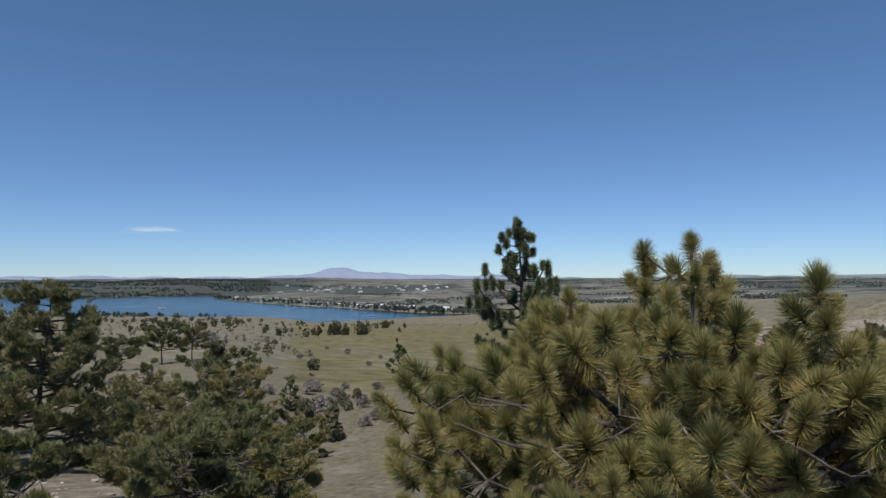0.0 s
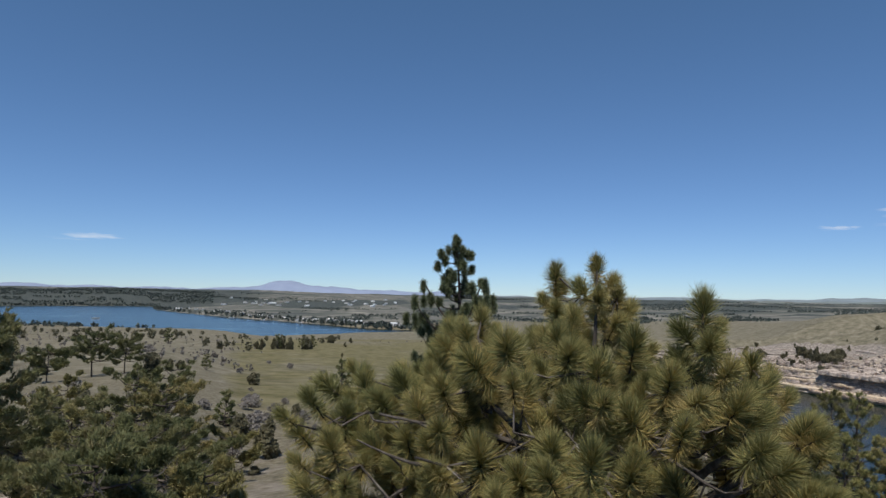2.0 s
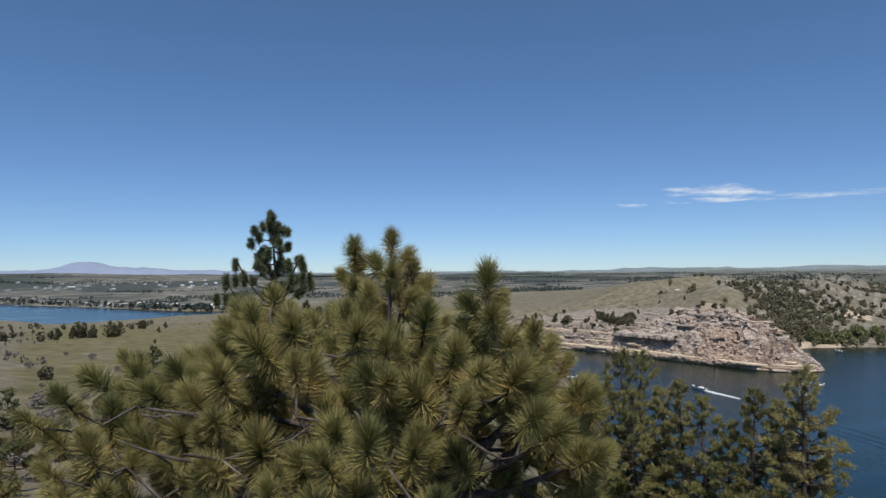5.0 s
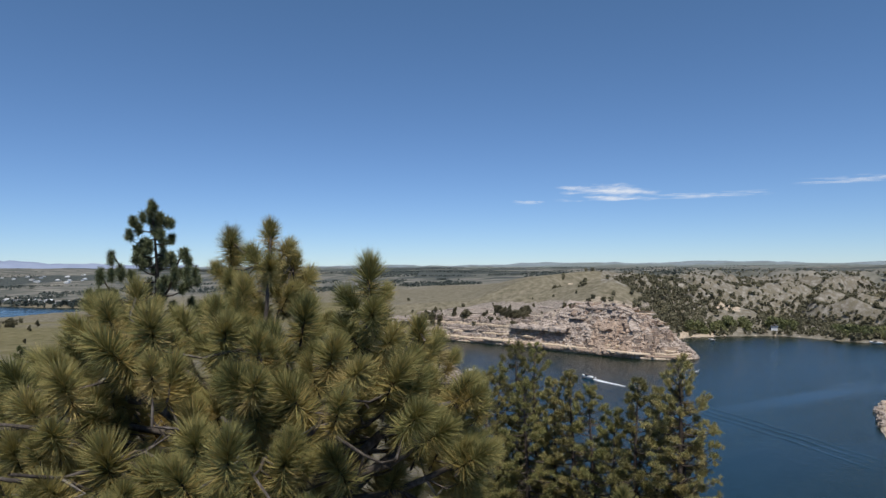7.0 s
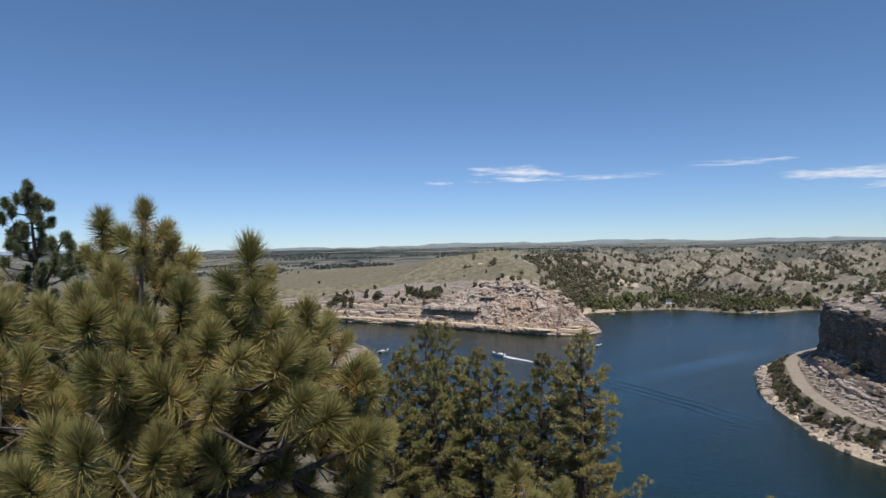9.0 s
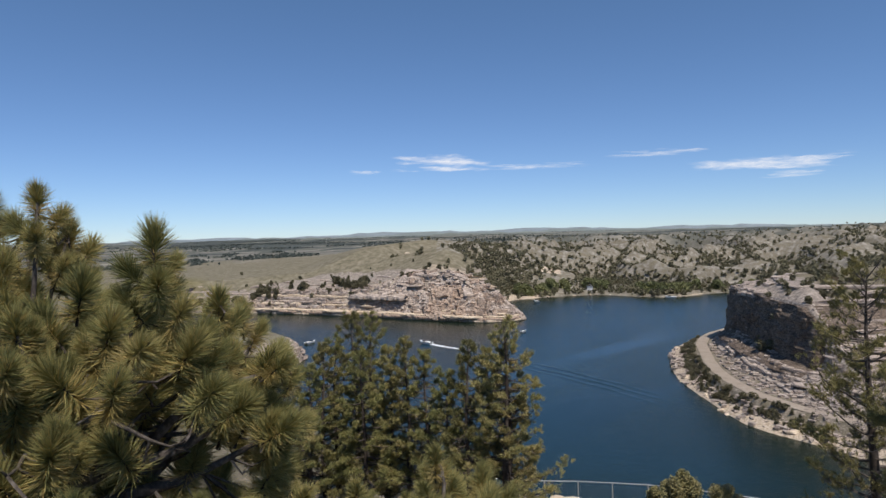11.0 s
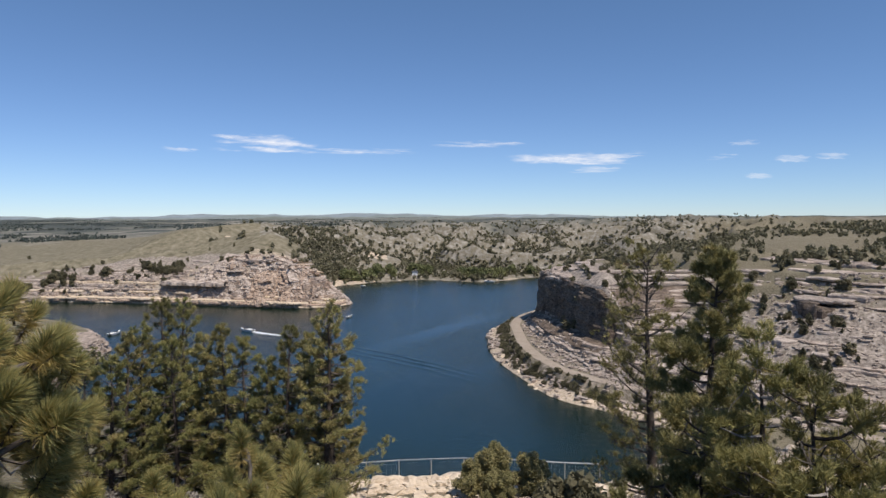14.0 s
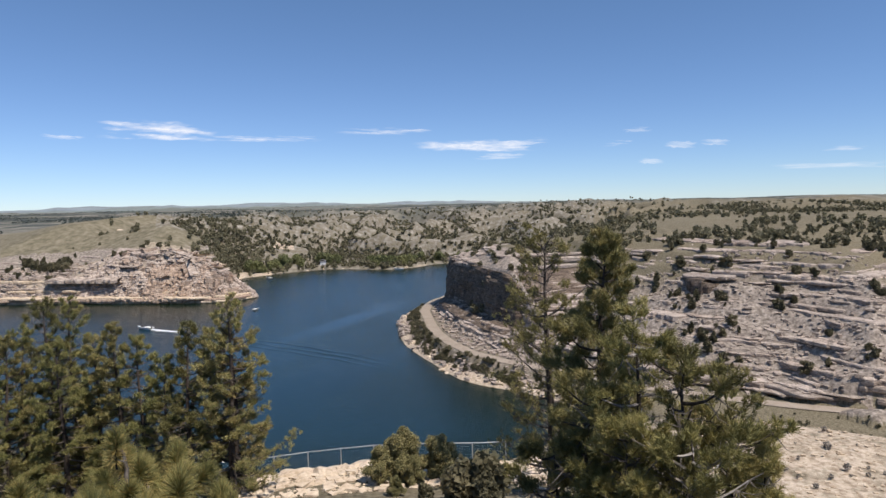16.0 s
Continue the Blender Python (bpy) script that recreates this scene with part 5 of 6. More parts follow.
# trees on the slope towards the lake
pine("meadow_pine", "dark broad pine with a bare lower trunk", -13.6, 22.6, 44.85, 3.4, 110, DARK_NEEDLES, tufts=6800, bare=0.1, count=20, length=0.2, width=0.013, power=0.66, low=0.16, whorl=9)
pine("meadow_pine", "dark pine at the edge of the slope", -17.6, 24.5, 43.6, 2.6, 111, DARK_NEEDLES, tufts=2600, bare=0.1, count=18, length=0.24, width=0.013, power=0.6, low=0.2)
for k, (x, y, top, w) in enumerate([(-15.2, 34.5, 40.3, 2.8), (-11.5, 33.5, 40.8, 2.8), (-13.0, 30.0, 39.9, 2.6), (-9.4, 31.0, 40.5, 2.5), (-8.2, 28.5, 39.1, 2.4), (-10.8, 27.0, 38.9, 2.7),
                                    (-6.6, 33.0, 38.0, 1.9), (-7.0, 25.5, 38.2, 2.1), (-12.0, 40.0, 40.4, 2.8), (-9.0, 24.0, 38.2, 2.3), (-11.4, 22.6, 38.3, 2.2), (-16.5, 30.0, 39.6, 2.2),
                                    (-5.0, 17.6, 40.3, 1.7), (-6.3, 18.6, 40.9, 1.8), (-7.5, 21.0, 41.0, 2.0), (-8.6, 21.0, 40.9, 1.8), (-9.9, 13.4, 41.0, 1.3), (-8.6, 12.9, 40.7, 1.1), (-11.2, 14.6, 41.2, 1.5), (-5.6, 15.4, 40.2, 1.6), (-4.4, 14.4, 40.0, 1.5), (-3.4, 14.8, 39.7, 1.2), (-6.7, 15.8, 40.4, 1.5), (-5.0, 13.0, 40.0, 1.2)]):
    pine("scrubby_pine", "scrubby pine mixed with grey dead branches", x, y, max(top, ground_at(x, y) + 1.6), w, 120 + k, DARK_NEEDLES if k % 3 else OLD_NEEDLES, tufts=2600, bare=0.26, count=16, length=0.18, width=0.013, power=0.36, low=0.06, group="pines on the meadow slope", wood=None if k % 4 else LIMB_BARK, clump=0.8, twiggy=9)

for k, (az, r_, h, w) in enumerate([(-22.6, 84, 5.1, 2.9), (-20.3, 88, 4.6, 2.6), (-25.6, 78, 3.6, 2.3)]):
    x, y = bearing(az, r_)
    pine("meadow_pine", "broad flat-topped pine on a bare trunk in the dry meadow", x, y, ground_at(x, y) + h, w, 160 + k, DARK_NEEDLES, tufts=1500, bare=0.03, count=14, length=0.28, width=0.022, power=0.2, low=0.34, sweep=0.22, whorl=6)

# junipers and bushes: prototypes at their own first place, then copies
JUN = "round dark green juniper bush on dry ground"
protos = [bush("juniper", JUN, 1.0, r_, 200 + k, JUNIPER, 1500, 0.085, lobes=9) for k, r_ in enumerate((0.75, 0.95, 1.2, 0.65))]
upright = [pine("small_pine", "small pine standing alone in the meadow", 0, 0, 1.0, 0.33, 210 + k, DARK_NEEDLES, base=0.0, tufts=200, count=7, length=0.10, width=0.02, power=0.75, clump=0.35, apart=False) for k in range(2)]
spares = {}


def plant(proto, x, y, h, seed, group="", sink=0.06):
    a = (seed * 2.399) % 6.283
    m = Matrix.Translation((x, y, ground_at(x, y) - sink * h)) @ Matrix.Rotation(a, 4, "Z") @ Matrix.Diagonal((h, h, h, 1))
    if proto.name not in spares:
        spares[proto.name] = proto
        proto.matrix_basis = m
        ob = proto
        proto["fresh"] = 1
    else:
        ob = proto.copy()
        scene.collection.objects.link(ob)
        ob.matrix_basis = m
        for c in proto.children:
            d = c.copy()
            scene.collection.objects.link(d)
            d.parent = ob
    if group:
        ob["group"] = group
    return ob


for k, (az, r_, h, up) in enumerate([(-14.2, 114, 2.6, 1), (-10.3, 95, 2.0, 0), (-18.3, 92, 3.2, 0), (-8.5, 40, 2.6, 0), (-7.6, 55, 1.4, 0), (-12.3, 50.5, 2.6, 1), (-11.0, 47, 1.9, 0),
                                     (-2.8, 87, 4.2, 1), (-17.0, 100, 2.0, 0), (-16.2, 105, 1.5, 0), (-6.5, 60, 1.2, 0), (-26, 90, 3.0, 0), (-28, 110, 3.5, 0), (-8.6, 300, 6.5, 1), (-6.0, 310, 6.5, 0), (-9.9, 290, 5, 0),
                                     (-10.3, 296, 4, 0), (-5.6, 322, 6, 1), (-4.1, 420, 6, 0), (-2.3, 430, 4, 0), (-17.3, 262, 5.5, 1), (-13.3, 265, 3.5, 0), (-21.5, 255, 3.0, 0),
                                     (-8.9, 296, 5.5, 0), (-6.5, 300, 5, 1), (-8.3, 305, 6.0, 0), (-7.6, 300, 4.5, 0), (-12.2, 310, 2.6, 0), (-25, 240, 2.6, 0), (30.4, 214, 7, 1), (31.3, 221, 6, 1), (30.0, 205, 4, 0), (29.2, 200, 4.5, 0), (31.0, 210, 5, 1)]):
    x, y = bearing(az, r_)
    plant(upright[k % 2] if up else protos[k % 4], x, y, h, k, "trees on the meadow")
rs = np.random.default_rng(77)
for k in range(7):        # scattered over the meadow slope
    x, y = bearing(rs.uniform(-36, 6), math.exp(rs.uniform(math.log(70), math.log(560))))
    plant(protos[k % 4], x, y, rs.uniform(0.8, 2.4) * (1 + 0.002 * math.hypot(x, y)), k, "trees on the meadow")
for k in range(60):        # on the shelf above the north cliff
    az, r_ = (rs.uniform(25, 46) if k % 2 else rs.uniform(26, 37)), 0
    r_ = np.interp(az, [25, 32, 38, 46], [405, 385, 366, 345]) + rs.exponential(16)
    x, y = bearing(az, r_)
    plant(protos[k % 4], x, y, rs.uniform(1.4, 3.4), k, "junipers on the cliff shelf")
for k in range(64):        # dark clumps behind that shelf
    if k % 4 == 0:
        az = rs.uniform(24, 37.5)
        r_ = np.interp(az, [24, 30, 34, 38], [430, 398, 392, 380]) + rs.normal() * 9
    x, y = bearing(az + rs.normal() * 0.35, r_ + rs.normal() * 3)
    plant(protos[k % 4], x, y, rs.uniform(3.2, 6.2), k, "junipers on the cliff shelf")
for k in range(90):        # on the ledged slope, often in twos and threes
    if k % 3 == 0:
        az, r_ = rs.uniform(79, 104), rs.uniform(148, 196)
    x, y = bearing(az + rs.normal() * 0.45, r_ + rs.normal() * 1.2)
    plant(protos[k % 4], x, y, rs.uniform(1.0, 3.3), k, "junipers on the ledges")
for k in range(40):       # along the rim of the slope
    x, y = bearing(rs.uniform(72, 106), 186 + abs(rs.normal()) * 26)
    plant(protos[k % 4], x, y, rs.uniform(1.6, 3.4), k, "junipers on the rim")
low = [bush("low_brush", "low dark brush on the bank below the road", 1.0, r_, 220 + k, JUNIPER, 900, 0.09, category="shrub") for k, r_ in enumerate((1.5, 1.9))]
for k in range(270):        # brush between the road and the shore
    q = 1.5 + rs.uniform(0, 1) * 8
    i = int(q)
    p = ROAD[i] + (ROAD[i + 1] - ROAD[i]) * (q - i)
    d = ROAD[i + 1] - ROAD[i]
    n_ = np.array([d[1], -d[0]]) / np.hypot(*d)
    x, y = p + n_ * rs.uniform(2.4, 6.6)
    plant(low[k % 2], float(x), float(y), rs.uniform(0.7, 1.7), k, "brush below the road")

# cottonwoods on the far shore
green = [bush("cottonwood", "green leafy cottonwood on the far shore", 1.0, w_, 240 + k, GREEN_LEAF, 1200, 0.095, lobes=10) for k, w_ in enumerate((1.0, 1.25, 0.9))]
for k in range(58):
    az = rs.uniform(50, 71) if k % 3 else rs.normal() * 1.2 + 63
    r_ = np.interp(az, [50, 52, 55, 58, 61, 64, 66, 69, 72], [425, 432, 452, 462, 458, 445, 462, 487, 500]) + rs.uniform(1, 12)
    x, y = bearing(az, r_)
    plant(green[k % 3], x, y, rs.uniform(4.0, 10.0), k, "cottonwoods on the far shore")


def woodland(name, label, count, place, mat, size, seed, quads=40, leaf=0.3):
    """Uncountable far trees: many small uneven crowns in one mesh."""
    r = np.random.default_rng(seed)
    xs, ys = place(r, count)
    zs = height(xs, ys)
    keep = zs > 0.4
    xs, ys, zs = xs[keep], ys[keep], zs[keep]
    h = r.uniform(*size, len(xs))
    q = r.normal(size=(len(xs), quads, 3))
    q /= np.linalg.norm(q, axis=2, keepdims=True)
    q *= r.uniform(0.5, 1.05, (len(xs), quads, 1))
    c = np.stack([xs, ys, zs + h * 0.48], 1)[:, None] + q * (h[:, None, None] * np.array([0.42, 0.42, 0.52])) * r.uniform(0.75, 1.15, (len(xs), 1, 3))
    v, f = leaves(c.reshape(-1, 3), np.repeat(h * leaf, quads) * r.uniform(0.6, 1.2, len(xs) * quads), r)
    tagged(new(name, mesh_of(name, v, f, mat)), label, "trees", kind="stuff")


def gullies(r, n):
    """More trees in the hollows than on the knobs."""
    az, d = np.radians(r.uniform(44, 106, n * 5)), np.exp(r.uniform(math.log(430), math.log(1700), n * 5))
    x, y = d * np.sin(az), d * np.cos(az)
    ridge = np.abs(vnoise(x / 75 + 3.1, y / 75, 5)) + 0.7 * np.abs(vnoise(x / 33, y / 33 + 9, 6))
    dense = ramp(ridge, 0.1, 0.7) * 0.95 + 0.1 + 0.55 * (1 - ramp(np.degrees(az), 47, 53)) * (d < 640) * (d > 380)
    dense = dense * (1 - 0.55 * (d < 505) * ramp(np.degrees(az), 50, 54))
    open_ = 1 - ramp(np.degrees(az), 80, 90) * (0.7 + 0.3 * ramp(d, 700, 800))
    keep = np.flatnonzero((r.uniform(size=len(x)) < dense * open_) & (r.uniform(size=len(x)) < ramp(np.degrees(az) + 4.5 * vnoise(x / 55, y / 55, 67) + 1.5 * vnoise(x / 18, y / 18, 68), 42.5, 50)))[:n]
    return x[keep], y[keep]


woodland("juniper_woodland", "dark junipers scattered over gullied hills", 23000, gullies, FAR_JUNIPER, (1.0, 4.3), 301, 28, 0.36)


def plateau(r, n):
    az, d = np.radians(r.uniform(71, 108, n)), 205 + np.abs(r.normal(size=n)) * 180
    keep = vnoise(d * np.sin(az) / 40, d * np.cos(az) / 40, 71) > -0.25
    return (d * np.sin(az))[keep], (d * np.cos(az))[keep]


woodland("plateau_junipers", "junipers dotted over the grassy plateau", 900, plateau, FAR_JUNIPER, (1.3, 3.8), 306, 70, 0.25)


def headland_wood(r, n):
    az, d = np.radians(r.uniform(44.5, 52, n)), r.uniform(345, 520, n)
    keep = np.degrees(az) - (d - 345) * 0.008 + r.normal(size=n) * 0.9 > 46.0 + 2.6 * vnoise(d / 22, az * 60, 66)
    return (d * np.sin(az))[keep], (d * np.cos(az))[keep]


def hilltop(r, n):
    az, d = np.radians(r.uniform(39.5, 47, n * 3)), r.uniform(405, 520, n * 3)
    keep = np.flatnonzero(vnoise(np.degrees(az) * 1.3, d / 16, 81) > 0.45 - 0.9 * ramp(np.degrees(az), 40, 46.5))[:n]
    return (d * np.sin(az))[keep], (d * np.cos(az))[keep]


woodland("hilltop_junipers", "dark junipers in clumps over the grassy hilltop", 130, hilltop, FAR_JUNIPER, (1.4, 3.6), 311, 55, 0.26)
woodland("headland_woodland", "dense dark junipers behind the cliff point", 330, headland_wood, FAR_JUNIPER, (1.6, 4.0), 302, 55, 0.26)


def belts(r, n):
    az, d = np.radians(r.uniform(-40, 60, n * 4)), np.exp(r.uniform(math.log(800), math.log(3800), n * 4))
    x, y = d * np.sin(az), d * np.cos(az)
    keep = np.flatnonzero(vnoise(np.degrees(az) / 5 + 5, np.log(d) * 9, 51) + 0.5 * vnoise(np.degrees(az) / 1.3, np.log(d) * 18, 52) > 0.42 - 0.3 * ramp(np.degrees(az), 4, 12) * (d > 1100))[:n]
    return x[keep], y[keep]


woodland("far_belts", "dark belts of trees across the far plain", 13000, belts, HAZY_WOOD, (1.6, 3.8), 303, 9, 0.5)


def lake_shore(r, n):
    k = r.uniform(0, len(LAKE), n)
    i = k.astype(int)
    p = LAKE[i] + (LAKE[(i + 1) % len(LAKE)] - LAKE[i]) * (k - i)[:, None]
    x, y = p[:, 0] + r.normal(size=n) * 9, p[:, 1] + r.normal(size=n) * 9 + 8
    keep = (np.hypot(x, y) > 780)
    return x[keep], y[keep]


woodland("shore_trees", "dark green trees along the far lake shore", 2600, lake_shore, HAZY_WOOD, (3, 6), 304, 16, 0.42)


def lake_hills(r, n):
    az, d = np.radians(r.uniform(-45, -9, n * 3)), r.uniform(1850, 2600, n * 3)
    keep = np.flatnonzero(vnoise(np.degrees(az) / 2.2, d / 70, 55) > -0.15 + 0.5 * (np.degrees(az) > -14))[:n]
    return (d * np.sin(az))[keep], (d * np.cos(az))[keep]


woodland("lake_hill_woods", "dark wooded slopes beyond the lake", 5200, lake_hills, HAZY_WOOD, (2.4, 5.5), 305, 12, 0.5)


def meadow_scrub(r, n):
    """Low scrub in drifts, thicker towards the lake and on the western side."""
    az, d = np.radians(r.uniform(-38, 8, n * 6)), np.exp(r.uniform(math.log(120), math.log(620), n * 6))
    x, y = d * np.sin(az), d * np.cos(az)
    drift = vnoise(x / 26 + 8, y / 26, 57) + 0.6 * vnoise(x / 9, y / 9, 58) + 0.9 * (1 - ramp(np.degrees(az), -16, -9)) - 0.75 * ramp(np.degrees(az), -11, -8) * (d > 80) * (d < 430)
    keep = np.flatnonzero(drift > 0.35)[:n]
    return x[keep], y[keep]


woodland("meadow_scrub", "low grey-brown scrub in drifts over the meadow", 800, meadow_scrub, SAGE, (0.3, 1.2), 307, 34, 0.3)


def lakeside(r, n):
    """Trees and bushes between the meadow and the lake."""
    az, d = np.radians(r.uniform(-38, -3, n * 3)), r.uniform(250, 610, n * 3)
    x, y = d * np.sin(az), d * np.cos(az)
    keep = np.flatnonzero(vnoise(x / 34, y / 34, 59) + 0.7 * ramp(d, 330, 560) + 0.35 * (1 - ramp(np.degrees(az), -20, -12)) > 0.35)[:n]
    return x[keep], y[keep]


woodland("lakeside_bushes", "dark bushes and small trees above the lake shore", 170, lakeside, JUNIPER, (1.2, 4.2), 308, 60, 0.24)

woodland("flat_brush", "low dark brush on the flat below the terrace", 110, sector(85, 105, 100, 137), JUNIPER, (0.5, 1.5), 309, 60, 0.24)
woodland("terrace_weeds", "dry weeds and small brush on the stony terrace", 130, sector(84, 107, 24, 48), SAGE, (0.12, 0.5), 310, 70, 0.2)

# grey brush in the meadow
brush = [bush("grey_brush", "leafless grey brush in the dry meadow", 1.0, 1.7, 260 + k, SAGE, 700, 0.09, category="shrub", lobes=9, stem=DEAD_WOOD) for k in range(2)]
for k in range(34):
    az, r_ = (rs.uniform(-11, -4), rs.uniform(44, 75)) if k < 16 else (rs.uniform(-30, -2), rs.uniform(60, 200))
    x, y = bearing(az, r_)
    plant(brush[k % 2], x, y, rs.uniform(0.6, 1.5), k, "grey brush")

# ---- the rocky ledge and terrace below ----
JUN2 = bush("ledge_juniper", "grey-green juniper beside the wire fence", 1.0, 0.95, 270, JUNIPER_PALE, 24000, 0.017, lobes=26, puff=0.58)
for k, (x, y, h) in enumerate([(30.2, 13.4, 34.3 - ground_at(30.2, 13.4)), (29.3, 14.4, 2.6), (31.0, 11.8, 33.7 - ground_at(31.0, 11.8)), (29.6, 12.6, 2.0), (30.4, 9.6, 1.8), (27.3, 12.5, 1.3)]):
    plant(JUN2, x, y, h, k + 3, "junipers by the fence")
for k, (x, y, h) in enumerate([(25.8, 8.7, 2.3), (26.2, 7.7, 2.5), (27.0, 9.4, 1.8), (25.0, 7.2, 1.8), (24.4, 9.8, 1.2)]):
    plant(protos[k % 4], x, y, h, k, "junipers by the fence")
stones = [boulder_mesh("ledge_stone", 400 + k, PALE_ROCK) for k in range(5)]
for k in range(150):
    az, r_ = (rs.uniform(42, 78) if k % 6 else rs.uniform(80, 104)), rs.uniform(33, 55)
    if az < 78 and r_ > 41.5:
        r_ = rs.uniform(33, 41)
    x, y = bearing(az, r_)
    s_ = rs.uniform(0.25, 1.3) ** 1.3
    ob = new("ledge_stone", stones[k % 5])
    ob.matrix_basis = Matrix.Translation((x, y, ground_at(x, y) + 0.02 * s_)) @ Matrix.Rotation(rs.uniform(0, 6.3), 4, "Z") @ Matrix.Diagonal((s_ * 1.5, s_ * 1.1, s_ * 0.5, 1))
    tagged(ob, "pale weathered stone on the rocky ledge", "stone", "stones on the ledge")
blocks = [boulder_mesh("shore_boulder", 420 + k, (ROCK, PALE_ROCK)[k % 2]) for k in range(4)]
for k in range(150):
    ring = CANYON
    i = int(rs.integers(30, 75)) if k % 2 else int(rs.integers(86, 104))
    p = ring[i] + (ring[(i + 1) % len(ring)] - ring[i]) * rs.uniform()
    x, y = p + rs.normal(size=2) * 1.6
    z = ground_at(x, y)
    if z < -0.4:
        continue
    s_ = rs.uniform(0.6, 2.6)
    ob = new("shore_boulder", blocks[k % 4])
    ob.matrix_basis = Matrix.Translation((x, y, z)) @ Matrix.Rotation(rs.uniform(0, 6.3), 4, "Z") @ Matrix.Diagonal((s_ * 1.3, s_, s_ * 0.7, 1))
    tagged(ob, "rough sandstone boulder at the waterline", "boulder", "boulders on the shore")


def build_fence():
    fence = thing("wire_fence", "galvanised wire mesh fence along the rocky edge", "fence")
    p, u = stations([bearing(a, r_) for a, r_ in ((40, 37), (46, 37.6), (52, 37.8), (58, 37.5), (64, 37), (70, 36.6), (75, 36.8))], 1.9)
    z = height(p[:, 0], p[:, 1])
    v, f = tube(np.array([(0, 0, -0.3), (0, 0, 1.28)]), [0.035, 0.035], 6)
    post = mesh_of("post", v, f, STEEL)
    tops = np.stack([p[:, 0], p[:, 1], z + 1.25], 1)
    for k in range(len(p)):
        ob = under(new("post", post), fence)
        ob.location = (p[k, 0], p[k, 1], z[k])
    under(new("top_rail", mesh_of("top_rail", *tube(tops, np.full(len(p), 0.032), 5), STEEL)), fence)
    wires = []
    for hgt in np.linspace(0.1, 1.2, 8):
        wires.append(tube(tops - (0, 0, 1.25 - hgt), np.full(len(p), 0.0016), 3))
    for k in range(len(p) - 1):
        for s_ in np.linspace(0, 1, 14)[:-1]:
            q = p[k] + (p[k + 1] - p[k]) * s_
            zz = z[k] + (z[k + 1] - z[k]) * s_
            wires.append(tube(np.array([(q[0], q[1], zz + 0.05), (q[0], q[1], zz + 1.23)]), [0.0016, 0.0016], 3))
    under(new("wire_mesh", mesh_of("wire_mesh", *joined(wires), STEEL)), fence)


build_fence()


for k in range(40):        # undergrowth on the slope towards the lake
    x, y = bearing(rs.uniform(-36, -6), rs.uniform(27, 62))
    plant((low + brush)[k % 4] if math.hypot(x, y) > 36 else low[k % 2], x, y, rs.uniform(0.4, 1.3), k, "undergrowth on the slope")


for k in range(30):        # brush under the pines on the canyon slope
    x, y = bearing(rs.uniform(29, 47), rs.uniform(25, 38))
    plant((low + brush)[k % 4], x, y, rs.uniform(0.5, 1.3), k, "brush under the pines")


def ripples():
    """Old boat waves: a few long low swells crossing the water."""
    line, u = stations([(172, 186), (170, 131), (163, 96), (156, 72)], 2.0)
    for k, off in enumerate((-4.0, -0.5, 3.5)):
        rows = []
        for w, zz in ((-1.1, -0.03), (-0.4, 0.07), (0.0, 0.1), (0.4, 0.07), (1.1, -0.03)):
            rows.append(np.stack([line[:, 0] + off + w + 0.5 * vnoise(u / 9, u * 0 + k, 5), line[:, 1] + 0 * u, zz * (1 + 0.4 * vnoise(u / 6, u * 0 + k, 6)) * np.where(zz > 0, np.sin(math.pi * (u + 1) / (u[-1] + 2)) ** 0.5, 1)], 1))
        tagged(new("water_swell", mesh_of("water_swell", np.concatenate(rows), grid_faces(5, len(u)), WATER, True)), "long low swell left by a passing boat", "water", kind="structure")


ripples()

# ---- boats, docks and houses ----
def hull(length, beam, deep):
    """Verts and quads of a simple planing hull with a flared bow."""
    t = np.linspace(0, 1, 9)
    wide = beam * 0.5 * np.minimum(1, (1.02 - t) * 2.6) ** 0.6
    rows = []
    for k, (ws_, zz) in enumerate(((0.02, -0.15), (0.75, 0.0), (1.0, deep), (0.9, deep + 0.04), (0.0, deep * 0.72))):
        for sgn in (1, -1):
            rows.append(np.stack([(t - 0.5) * length * (1 + 0.05 * k), sgn * wide * ws_, zz + deep * 0.35 * t**3], 1))
    order = [8, 6, 4, 2, 0, 1, 3, 5, 7, 9]
    v = np.concatenate([rows[i] for i in order])
    return v, grid_faces(10, 9)


